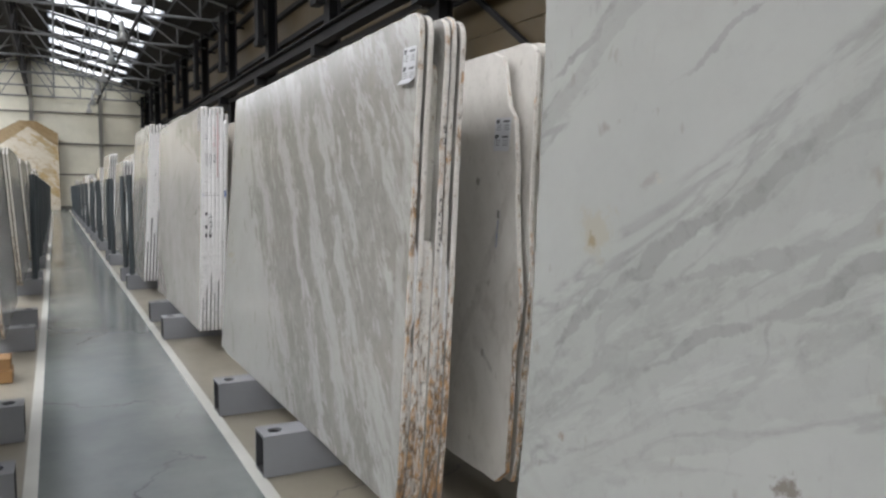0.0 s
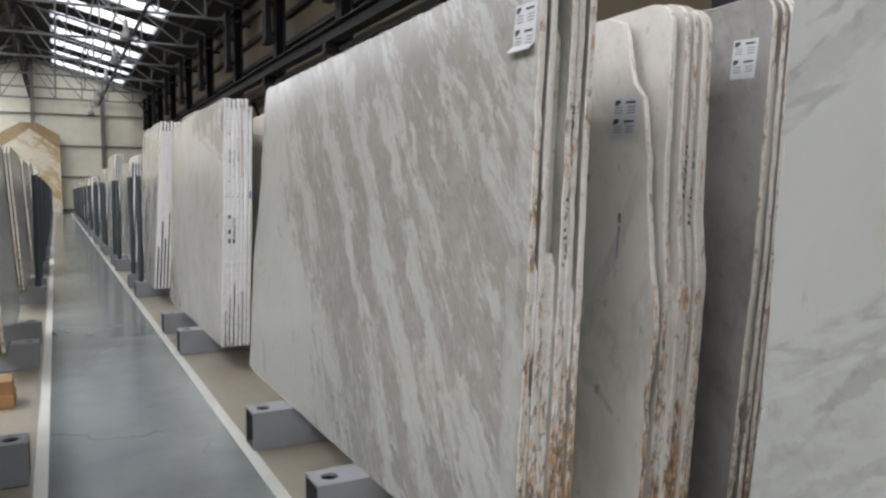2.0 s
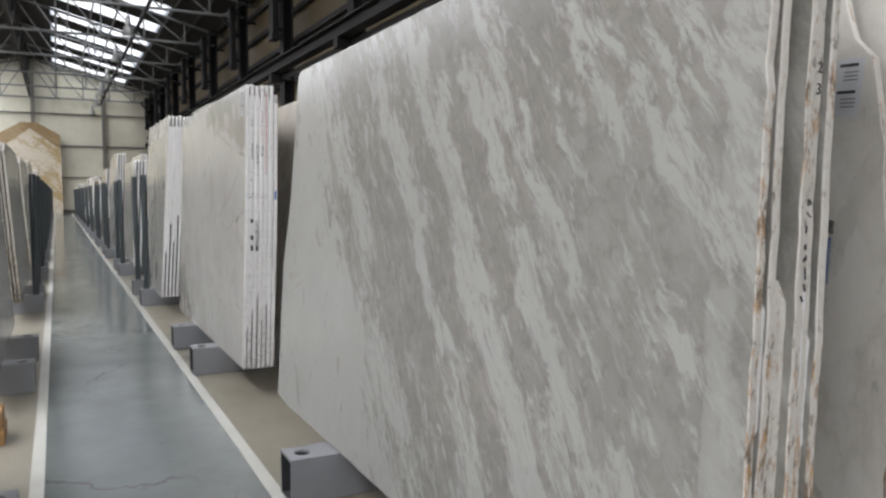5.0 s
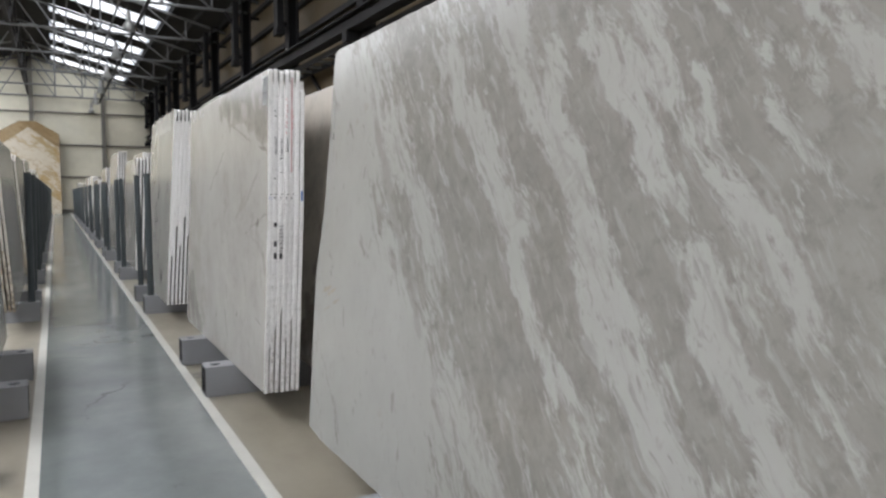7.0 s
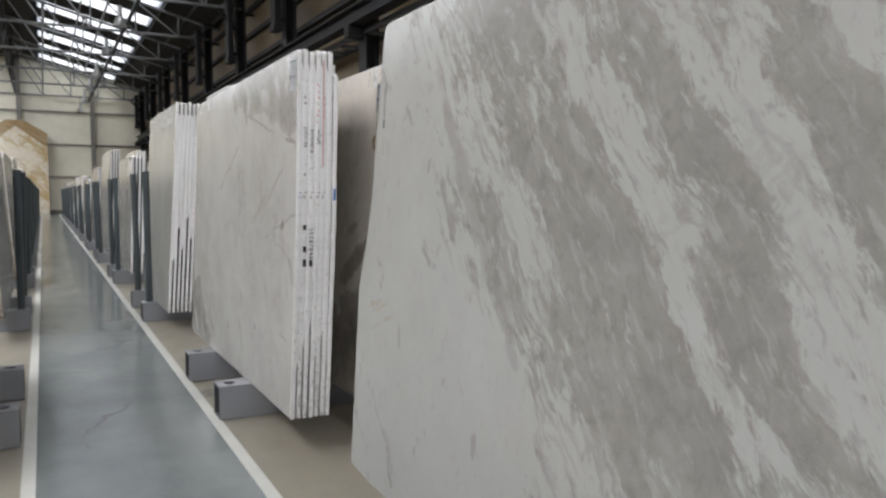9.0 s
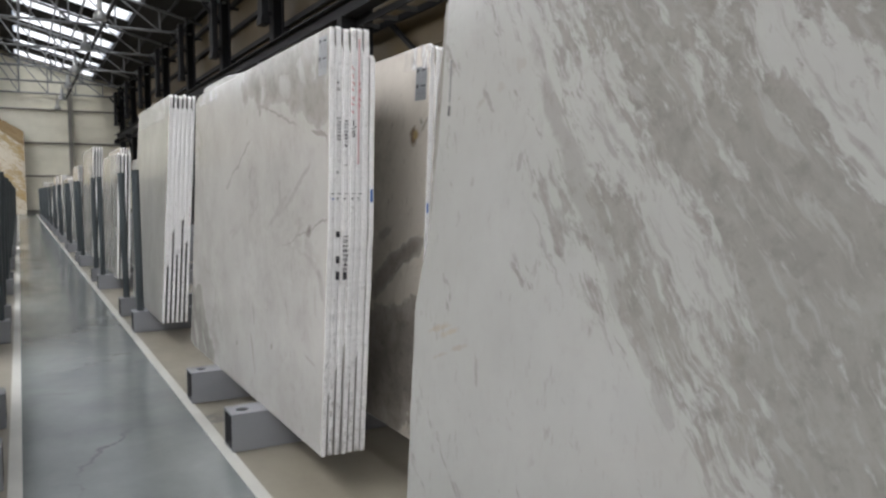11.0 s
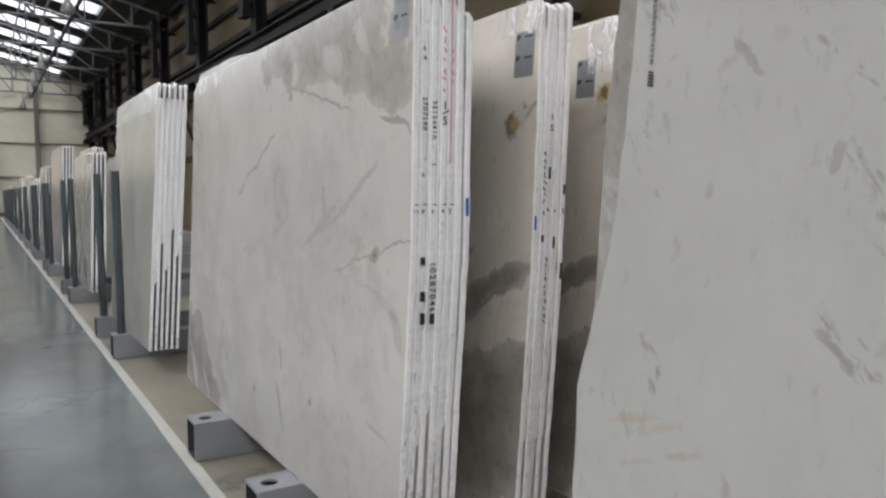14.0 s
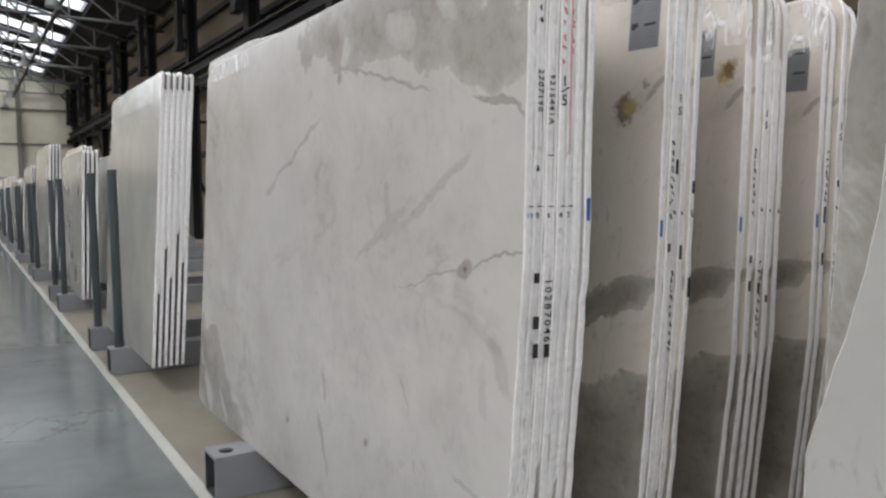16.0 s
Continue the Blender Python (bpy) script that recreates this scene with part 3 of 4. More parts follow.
def wall_panels(name, axis, pos, a0, a1, zs, mat, thick, label):
    """A wall of horizontal panels with recessed joints."""
    bm = bmesh.new()
    if axis == "y":
        add_box(bm, a0, pos + 0.03, -0.2, a1, pos + thick, zs[-1])
    else:
        s = 1 if pos > 0 else -1
        xs = sorted((pos + 0.03 * s, pos + thick * s))
        add_box(bm, xs[0], a0, -0.2, xs[1], a1, zs[-1])
    wall = structure(name, bm, mat, label, "wall")
    for z0, z1 in zip(zs, zs[1:]):
        if axis == "y":
            p = box(a0, pos, z0 + 0.006, a1, pos + 0.034, z1 - 0.006, bevel=0.005)
        else:
            s = 1 if pos > 0 else -1
            xs = sorted((pos, pos + 0.034 * s))
            p = box(xs[0], a0, z0 + 0.006, xs[1], a1, z1 - 0.006, bevel=0.005)
        part("panel", p, mat, wall)
    return wall


ZS = [0.0, 1.18, 2.36, 3.37, 4.38, 5.39, 6.42, 7.4, 8.6]
wall_panels("wall_north", "y", WALL_N, WALL_W, WALL_E, ZS + [10.2], M["panel"], 0.2, "cream metal panel end wall with grey girts")
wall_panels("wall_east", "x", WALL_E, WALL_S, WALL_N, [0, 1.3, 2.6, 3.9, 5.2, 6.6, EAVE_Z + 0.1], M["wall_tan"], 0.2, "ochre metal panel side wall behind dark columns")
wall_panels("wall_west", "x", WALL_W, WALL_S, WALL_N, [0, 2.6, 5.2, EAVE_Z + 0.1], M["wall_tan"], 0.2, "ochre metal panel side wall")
wall_panels("wall_south", "y", WALL_S - 0.2, WALL_W, WALL_E, [0, 2.4, 4.8, 7.2, 10.2], M["panel"], 0.15, "cream metal panel end wall")

for z in (2.36, 4.38, 6.42):
    structure("wall_girt", box(WALL_W, WALL_N - 0.12, z - 0.05, WALL_E, WALL_N - 0.004, z + 0.05, bevel=0.01), M["girt"], "grey steel girt across the end wall", "girt")
structure("baseboard", box(WALL_W, WALL_N - 0.05, 0.0, WALL_E, WALL_N - 0.004, 0.28, bevel=0.008), M["girt"], "dark plinth strip at the foot of the end wall", "baseboard")
for x in (-4.9, -0.82, 3.25):
    bm = bmesh.new()
    add_box(bm, x - 0.12, WALL_N - 0.36, 0, x + 0.12, WALL_N - 0.34, roof_z(x) - 0.3)
    add_box(bm, x - 0.12, WALL_N - 0.16, 0, x + 0.12, WALL_N - 0.14, roof_z(x) - 0.3)
    add_box(bm, x - 0.012, WALL_N - 0.34, 0, x + 0.012, WALL_N - 0.16, roof_z(x) - 0.3)
    structure("wall_column", bm, M["girt"], "grey steel I-column on the end wall", "column")


# roof deck with real openings for the roof lights
def roof_side(name, sgn, strip, panes, depth):
    bm = bmesh.new()
    x_in, x_out = RIDGE_X, (WALL_E + 0.2 if sgn > 0 else WALL_W - 0.2)
    def slab(xa, xb, ya, yb):
        vs = []
        for dz in (0.0, 0.14):
            for x, y in ((xa, ya), (xb, ya), (xb, yb), (xa, yb)):
                vs.append(bm.verts.new((x, y, roof_z(x) + dz)))
        for q in ((0, 1, 2, 3), (7, 6, 5, 4), (0, 4, 5, 1), (1, 5, 6, 2), (2, 6, 7, 3), (3, 7, 4, 0)):
            bm.faces.new([vs[i] for i in q])
    s0, s1 = strip
    slab(x_in, s0, WALL_S - 0.2, WALL_N + 0.2)
    slab(s1, x_out, WALL_S - 0.2, WALL_N + 0.2)
    ys = sorted(panes)
    prev = WALL_S - 0.2
    for y in ys + [None]:
        end = y - depth / 2 if y is not None else WALL_N + 0.2
        if end > prev:
            slab(s0, s1, prev, end)
        if y is not None:
            prev = y + depth / 2
    bmesh.ops.recalc_face_normals(bm, faces=bm.faces)
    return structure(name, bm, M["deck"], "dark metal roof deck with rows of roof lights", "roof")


roof_side("ceiling", 1, STRIP_X, PANES_Y, PANE_D)
roof_side("ceiling_west", -1, (WEST_STRIP[1], WEST_STRIP[0]), [y + 0.5 for y in range(-30, 56, 6)], 5.0)

def rooflight(x0, x1, y, depth):
    """A translucent corrugated sheet in its roof opening."""
    bm = bmesh.new()
    n = 24
    rows = []
    for k in range(n + 1):
        yy = y - depth / 2 + 0.01 + (depth - 0.02) * k / n
        dz = 0.03 + 0.012 * math.sin(k * math.pi / 2)
        rows.append([bm.verts.new((x, yy, roof_z(x) + dz)) for x in (x0 + 0.01, x1 - 0.01)])
    for a, c in zip(rows, rows[1:]):
        bm.faces.new((a[0], a[1], c[1], c[0]))
    ob = structure("rooflight", bm, M["grp"], "translucent white corrugated roof light sheet", "roof light")
    ob.visible_shadow = False
    return ob


for y in PANES_Y:
    rooflight(*STRIP_X, y, PANE_D)
# sheets for the west openings, whose size is made up for the lighting
for y in range(-30, 56, 6):
    rooflight(*WEST_STRIP, y + 0.5, 5.0)

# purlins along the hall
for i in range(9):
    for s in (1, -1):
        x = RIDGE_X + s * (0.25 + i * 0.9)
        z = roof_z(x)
        # below the roof lights the daylight is put into a lighter steel colour
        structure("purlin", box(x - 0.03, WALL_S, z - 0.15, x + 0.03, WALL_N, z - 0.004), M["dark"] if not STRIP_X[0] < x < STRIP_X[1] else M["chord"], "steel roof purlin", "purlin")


END_IN, END_OUT, END_Z = 0.45, 0.4, 7.88


def truss(y):
    """A pitched lattice truss across the hall: chords, uprights and diagonals."""
    root = tagged(new("roof_truss"), "galvanised steel lattice roof truss across the hall", "truss", "roof trusses", "structure")
    root.location = (0, y, 0)
    low, high = CHORD_Z, 0.22
    part("bottom_chord", add_rod(bmesh.new(), (WALL_W + 0.4, 0, low), (WALL_E - 0.4, 0, low), 0.05), M["chord"], root)
    for s in (1, -1):
        xe = WALL_E if s > 0 else WALL_W
        part("top_chord", add_rod(bmesh.new(), (RIDGE_X, 0, roof_z(RIDGE_X) - high), (xe, 0, roof_z(xe) - high), 0.055), M["chord"], root)
        xs = [RIDGE_X + s * 1.54 * i for i in range(6)]
        for i, x in enumerate(xs[1:5]):
            part("upright", add_rod(bmesh.new(), (x, 0, low), (x, 0, roof_z(x) - high), 0.032), M["chord"], root)
        for i in range(4):
            a, c = xs[i], xs[i + 1]
            part("diagonal", add_rod(bmesh.new(), (a, 0, roof_z(a) - high), (c, 0, low), 0.03), M["chord"], root)
        part("end_strut", add_rod(bmesh.new(), (xs[4] + s * END_IN, 0, low), (xe - s * END_OUT, 0, END_Z), 0.045), M["chord"], root)
        part("end_tie", add_rod(bmesh.new(), (xe - s * END_OUT, 0, END_Z), (xe - s * 0.35, 0, low), 0.03), M["dark"], root)
    return root


for y in TRUSS_YS:
    if y > WALL_S:
        truss(y)

# longitudinal lattice under the ridge
ys = [y for y in TRUSS_YS if y > WALL_S]
for y0, y1 in zip(ys[1:], ys):
    g = tagged(new("ridge_bracing"), "dark steel cross bracing between trusses under the ridge", "bracing", "ridge bracing", "structure")
    x, za, zb = -0.95, CHORD_Z + 0.1, RIDGE_Z - 0.35
    part("brace", add_bar(bmesh.new(), (x, y0, za), (x, y1, zb), 0.1, 0.1), M["dark"], g)
    part("brace", add_bar(bmesh.new(), (x, y0, zb), (x, y1, za), 0.1, 0.1), M["dark"], g)
    part("rail", add_bar(bmesh.new(), (x, y0, za), (x, y1, za), 0.12, 0.12), M["dark"], g)
structure("service_pipe", add_rod(bmesh.new(), (3.05, WALL_S, 7.12), (3.05, WALL_N - 0.4, 7.12), 0.06), M["dark"], "dark service pipe along the roof trusses", "pipe")

# east side: columns, crane beam and cable ladder
COL_X = 6.1
for y in [57.0 - 5.5 * i for i in range(16)]:
    c = tagged(new("wall_column"), "dark steel lattice column against the side wall", "column", "side columns", "structure")
    c.location = (0, y, 0)
    bm = bmesh.new()
    add_box(bm, COL_X, -0.2, 0, COL_X + 0.03, 0.2, 8.0)
    add_box(bm, COL_X + 0.27, -0.14, 0, COL_X + 0.3, 0.14, 8.0)
    add_box(bm, COL_X + 0.03, -0.01, 0, COL_X + 0.27, 0.01, 8.0)
    for zz in (1.5, 3.5, 5.5, 7.2):
        add_box(bm, COL_X + 0.3, -0.04, zz, WALL_E - 0.003, 0.04, zz + 0.08)
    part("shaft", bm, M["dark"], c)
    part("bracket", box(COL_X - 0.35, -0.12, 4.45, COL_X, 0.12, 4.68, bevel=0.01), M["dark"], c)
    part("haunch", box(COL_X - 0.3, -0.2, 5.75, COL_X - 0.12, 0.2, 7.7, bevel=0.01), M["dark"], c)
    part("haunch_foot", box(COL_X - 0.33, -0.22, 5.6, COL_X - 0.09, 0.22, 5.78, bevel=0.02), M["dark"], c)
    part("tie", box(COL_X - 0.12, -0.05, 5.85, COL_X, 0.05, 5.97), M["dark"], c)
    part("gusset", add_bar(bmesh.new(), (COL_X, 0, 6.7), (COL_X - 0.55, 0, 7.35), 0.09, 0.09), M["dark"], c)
for z in (2.6, 5.75, 6.6, 7.45):
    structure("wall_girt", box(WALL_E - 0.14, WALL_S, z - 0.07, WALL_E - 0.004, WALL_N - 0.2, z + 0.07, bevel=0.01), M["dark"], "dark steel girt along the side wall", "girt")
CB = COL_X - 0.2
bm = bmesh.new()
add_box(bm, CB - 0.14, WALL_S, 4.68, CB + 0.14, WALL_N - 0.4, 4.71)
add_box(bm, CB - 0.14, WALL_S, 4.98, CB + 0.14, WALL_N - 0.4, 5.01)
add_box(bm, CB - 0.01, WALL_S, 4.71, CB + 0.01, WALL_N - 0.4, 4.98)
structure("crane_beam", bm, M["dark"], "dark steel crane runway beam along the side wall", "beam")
lad = structure("cable_ladder", add_box(add_box(bmesh.new(), CB + 0.16, WALL_S, 4.5, CB + 0.2, WALL_N - 0.5, 4.62), WALL_E - 0.16, WALL_S, 4.5, WALL_E - 0.12, WALL_N - 0.5, 4.62), M["dark"], "steel ladder bracing beneath the crane beam", "bracing")
rung = box(CB + 0.2, -0.04, 4.53, WALL_E - 0.16, 0.04, 4.6)
first = part("rung", rung, M["chord"], lad, at=pose(0, 8, 0))
for i in range(60):
    o = first.copy()
    scene.collection.objects.link(o)
    o.parent = lad
    o.matrix_basis = pose(0, 8.8 + 0.8 * i, 0)
bm = bmesh.new()
for y in [57.0 - 5.5 * i for i in range(16)]:
    add_bar(bm, (6.6, y, 1.2), (6.6, y + 5.5, 4.9), 0.08, 0.08) if y + 5.5 < WALL_N else None
structure("wall_bracing", bm, M["dark"], "diagonal steel wall bracing", "bracing")


# ---- high-bay lamps ----
def high_bay(y):
    root = tagged(new("high_bay_lamp"), "bell-shaped aluminium high-bay lamp hanging from a truss", "lamp", "high-bay lamps")
    root.location = (2.58, y, 6.45)
    bm = bmesh.new()
    prof = [(0.20, 0.0), (0.196, 0.02), (0.175, 0.13), (0.13, 0.24), (0.08, 0.29), (0.065, 0.31)]
    n = 20
    rings = [[bm.verts.new((r * math.cos(2 * math.pi * k / n), r * math.sin(2 * math.pi * k / n), z)) for k in range(n)] for r, z in prof]
    for a, c in zip(rings, rings[1:]):
        for k in range(n):
            bm.faces.new((a[k], a[(k + 1) % n], c[(k + 1) % n], c[k])).smooth = True
    bmesh.ops.solidify(bm, geom=list(bm.faces), thickness=0.006)
    part("reflector", bm, M["lamp"], root)
    bm = bmesh.new()
    bmesh.ops.create_cone(bm, cap_ends=True, segments=16, radius1=0.085, radius2=0.07, depth=0.3, matrix=Matrix.Translation((0, 0, 0.47)))
    part("gear_housing", bm, M["lamp"], root)
    part("hanger", add_rod(bmesh.new(), (0, 0, 0.6), (0, 0, CHORD_Z - 6.45), 0.012), M["dark"], root)
    return root


lamps = [y for y in TRUSS_YS if y > 20]
for y in lamps:
    high_bay(y)


# ---- racks ----
def tube_beam(x0, length):
    """Square steel box beam with an open end towards the aisle and a post hole in its top."""
    bm = bmesh.new()
    w, h, t = 0.085, 0.2, 0.012
    x1 = x0 + length
    add_box(bm, x0, -w, 0, x1, -w + t, h)
    add_box(bm, x0, w - t, 0, x1, w, h)
    add_box(bm, x0, -w + t, 0, x1, w - t, t)
    bm.normal_update()
    # inner faces take the dark steel that paints the shade of the hollow
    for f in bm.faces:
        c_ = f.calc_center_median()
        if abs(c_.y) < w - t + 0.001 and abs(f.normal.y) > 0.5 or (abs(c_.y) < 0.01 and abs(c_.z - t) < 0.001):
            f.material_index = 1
    # top plate with a round hole
    s = 1 if length > 0 else -1
    hx, r = x0 + 0.075 * s, 0.036
    n = 16
    ring = [(hx + r * math.cos(2 * math.pi * k / n), r * math.sin(2 * math.pi * k / n)) for k in range(n)]
    sq = 0.06
    outer = []
    for k in range(n):
        c, sn = math.cos(2 * math.pi * k / n), math.sin(2 * math.pi * k / n)
        f = sq / max(abs(c), abs(sn))
        outer.append((hx + c * f, sn * f))
    for z in (h, h - t):
        vi = [bm.verts.new((*p, z)) for p in ring]
        vo = [bm.verts.new((*p, z)) for p in outer]
        for k in range(n):
            bm.faces.new((vi[k], vi[(k + 1) % n], vo[(k + 1) % n], vo[k]))
        if z == h:
            top = vi
        else:
            for k in range(n):
                bm.faces.new((vi[k], vi[(k + 1) % n], top[(k + 1) % n], top[k]))
    a, c2 = sorted((x0, hx - sq * s))
    add_box(bm, a, -w + t, h - t, c2, w - t, h)
    a, c2 = sorted((hx + sq * s, x1))
    add_box(bm, a, -w + t, h - t, c2, w - t, h)
    a, c2 = sorted((hx - sq * s, hx + sq * s))
    add_box(bm, a, -w + t, h - t, c2, -sq, h)
    add_box(bm, a, sq, h - t, c2, w - t, h)
    bmesh.ops.recalc_face_normals(bm, faces=bm.faces)
    return bm


PITCH = 3.69
BEAM_E, BEAM_WX = 1.19, 0.17
east = west = None
BEAM_YS = []
for k in range(-2, 13):
    for y in {0: (5.12, 6.2), 1: (8.775, 9.8), 2: (12.57, 13.62)}.get(k, (5.15 + PITCH * k, 6.2 + PITCH * k)):
        BEAM_YS.append((k, y))
for k, y in BEAM_YS:
    if east is None:
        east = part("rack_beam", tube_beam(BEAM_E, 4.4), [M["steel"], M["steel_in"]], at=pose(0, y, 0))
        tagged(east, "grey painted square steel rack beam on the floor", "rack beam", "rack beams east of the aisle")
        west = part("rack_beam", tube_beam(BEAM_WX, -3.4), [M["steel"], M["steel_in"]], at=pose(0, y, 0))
        tagged(west, "grey painted square steel rack beam on the floor", "rack beam", "rack beams west of the aisle")
    else:
        copy_thing(east, pose(0, y, 0))
        copy_thing(west, pose(0, y + 0.03, 0))


def rack_post(height=1.36):
    bm = bmesh.new()
    add_rod(bm, (0, 0, -0.17), (0, 0, height), 0.034, 16)
    ob = part("rack_post", bm, M["post"])
    part("end_cap", add_rod(bmesh.new(), (0, 0, height), (0, 0, height + 0.006), 0.036, 16), M["steel_in"], ob)
    return tagged(ob, "dark blue-grey round steel post standing in a rack beam", "post", "rack posts")


random.seed(4)
proto = rack_post()
used = False
for k, y in BEAM_YS:
    if k >= 2:
        for x, s in ((BEAM_E + 0.075, -1), (BEAM_WX - 0.075, 1)):
            yy = y + (0.06 if s > 0 else 0.0)
            m = pose(x, yy, 0.19, random.uniform(-0.6, 0.6), s * random.uniform(0.0, 1.6), 0)
            if not used:
                proto.matrix_basis, used = m, True
            else:
                copy_thing(proto, m)


# ---- slabs ----
def along(profile, z):
    """Height-wise interpolation of a broken end's set-back."""
    if not profile:
        return 0.0
    if z <= profile[0][0]:
        return profile[0][1]
    for (za, a), (zb, b) in zip(profile, profile[1:]):
        if z <= zb:
            return a + (b - a) * (z - za) / (zb - za)
    return profile[-1][1]


def slab_mesh(length, height, thick, corners, ragged=0.004, seed=0, slant=(0, 1, 0, 0), near=(), far=()):
    """A slab outline in y, z with cut or rounded corners, extruded by its thickness; face material 0, edges 1.
    corners: (cut along y, cut along z, round) for near-bottom, far-bottom, far-top, near-top.
    slant: how far the near end stands back at its foot, up to which height; how far the far end leans in at its top, from which height."""
    rnd = random.Random(seed)
    (a, b, r0), (c, d, r1), (e, f, r2), (g, h, r3) = corners
    pts = []
    def corner(p, q, v, rnd_on):
        if rnd_on:
            for i in range(7):
                t = i / 6
                pts.append(((1 - t) ** 2 * p[0] + 2 * t * (1 - t) * v[0] + t * t * q[0], (1 - t) ** 2 * p[1] + 2 * t * (1 - t) * v[1] + t * t * q[1]))
        else:
            pts.append(p)
            if p != q:
                pts.append(q)
    L, H = length, height
    corner((0, b), (a, 0), (0, 0), r0)
    corner((L - c, 0), (L, d), (L, 0), r1)
    corner((L, H - f), (L - e, H), (L, H), r2)
    corner((g, H), (0, H - h), (0, H), r3)
    out = []
    for p, q in zip(pts, pts[1:] + pts[:1]):
        n = max(1, int(math.hypot(q[0] - p[0], q[1] - p[1]) / 0.05))
        for i in range(n):
            t = i / n
            j = ragged if 0 < i else 0.0
            flat = abs(p[1] - q[1]) < 1e-6 and p[1] < 0.01
            y = p[0] + (q[0] - p[0]) * t + (0 if flat else rnd.gauss(0, j))
            z = p[1] + (q[1] - p[1]) * t + (abs(rnd.gauss(0, j)) if flat else rnd.gauss(0, j * 0.5))
            out.append((y, max(0.0, z)))
    n0, zn, f0_, zf = slant
    out = [(y + n0 * max(0.0, 1 - z / zn) * (1 - y / L) - f0_ * max(0.0, (z - zf) / (H - zf)) * (y / L), z) for y, z in out]
    out = [(y + along(near, z) * (1 - y / L) + along(far, z) * (y / L), z) for y, z in out]
    bm = bmesh.new()
    va = [bm.verts.new((0, y, z)) for y, z in out]
    vb = [bm.verts.new((thick, y, z)) for y, z in out]
    f0 = bm.faces.new(va)
    f1 = bm.faces.new(vb[::-1])
    n = len(out)
    sides = []
    for i in range(n):
        s = bm.faces.new((va[(i + 1) % n], va[i], vb[i], vb[(i + 1) % n]))
        s.material_index = 1
        sides.append(s)
    bmesh.ops.recalc_face_normals(bm, faces=bm.faces)
    rim = [e for f in (f0, f1) for e in f.edges]
    bmesh.ops.bevel(bm, geom=rim, offset=0.0025, segments=1, affect="EDGES", material=1)
    return bm


SQ = ((0, 0, 0), (0, 0, 0), (0, 0, 0), (0, 0, 0))


def bundle(label, group, x0, y0, count, pitch, thick, lean, length, height, corners, face, edge, seed, stagger=0.012, side=1, ragged=0.004, slant=(0, 1, 0, 0), near=(), far=(), gaps=()):
    """Slabs leaning one behind another; each is a thing of its own. Returns the slabs from the front one back."""
    rnd = random.Random(seed)
    made = []
    for i in range(count):
        dy = rnd.uniform(-stagger, stagger) if i else 0.0
        dh = rnd.uniform(-stagger, stagger) if i else 0.0
        ob = part("marble_slab", slab_mesh(length - abs(dy), height + dh, thick, corners, ragged, seed * 10 + i, slant, near, far), [M[face], M[edge]])
        tagged(ob, label, "marble slab", group)
        if side > 0:
            ob.matrix_basis = pose(x0 + (gaps[i] if gaps else i * pitch), y0 + dy, 0.2, 0, lean, 0)
        else:
            ob.matrix_basis = pose(x0 - i * pitch, y0 + dy + length, 0.2, 0, -lean, 0) @ pose(0, 0, 0, 0, 0, 180)
        made.append(ob)
    return made


B_CORN = ((0.0, 0.0, 0), (0.22, 0.02, 0), (0.05, 0.04, 1), (0.07, 0.11, 1))
B_NEAR = ((0.0, 0.0), (0.27, -0.01), (0.95, 0.002), (1.27, 0.013), (1.7, 0.018))
B_FAR = ((0.0, -0.01), (0.78, 0.0), (0.83, -0.02), (1.02, -0.07), (1.3, -0.095), (1.75, -0.12))
B_FAR_BACK = ((0.0, -0.02), (0.8, 0.0), (1.4, -0.005), (1.75, -0.04))
B_GAPS = (0.0, 0.062, 0.093, 0.127)
bundle("polished white marble slab with diagonal grey veins, leaning on the rack", "white veined slabs", 1.44, 0.25, 3, 0.036, 0.024, 1.2, 3.05, 1.95, ((0, 0, 0), (0.02, 0.06, 0), (0.02, 0.03, 0), (0.05, 0.05, 0)), "white", "edge_grey", 2, ragged=0.003, far=((0.0, 0.0), (0.34, -0.03), (0.755, -0.072), (1.2, -0.088), (1.9, -0.1)))
bundle("grey polished marble slab standing behind the white ones", "white veined slabs", 2.0, 0.5, 4, 0.036, 0.024, 1.2, 2.6, 1.8, SQ, "dusk", "edge_grey", 12)
slabs_b = bundle("polished grey marble slab with pale flame streaks and rust-stained edges", "flame grey slabs", 1.405, 4.0, 1, 0.037, 0.022, 3.7, 3.15, 1.795, B_CORN, "flame", "edge_rust", 3, ragged=0.0022, near=B_NEAR, far=B_FAR)
slabs_b += bundle("grey flame-streaked marble slab with rust-stained edge behind the front one", "flame grey slabs", 1.440, 4.0, 4, 0.037, 0.022, 3.7, 3.15, 1.79, B_CORN, "grey_flame", "edge_rust", 31, ragged=0.0014, near=B_NEAR, far=B_FAR_BACK, gaps=B_GAPS)
BREAK = ((0.25, -0.08), (0.51, -0.07), (0.72, -0.09), (0.83, -0.07), (0.96, -0.04), (1.16, 0.0), (1.27, 0.0), (1.38, 0.03), (1.465, 0.05), (1.475, 0.08), (1.57, 0.12), (1.70, 0.16), (1.74, 0.20))
STEP = ((0.88, -0.03), (1.05, 0.0), (1.2, 0.01), (1.7, 0.03))
slabs_b2 = bundle("beige-grey polished marble slab with a broken end, behind the front bundle", "second row slabs", 1.875, 4.09, 1, 0.034, 0.022, 4.5, 2.9, 1.74, ((0.07, 0.06, 0), (0.1, 0.1, 0), (0.1, 0.1, 0), (0.05, 0.03, 0)), "dusk", "edge_rust", 4, ragged=0.003, near=BREAK)
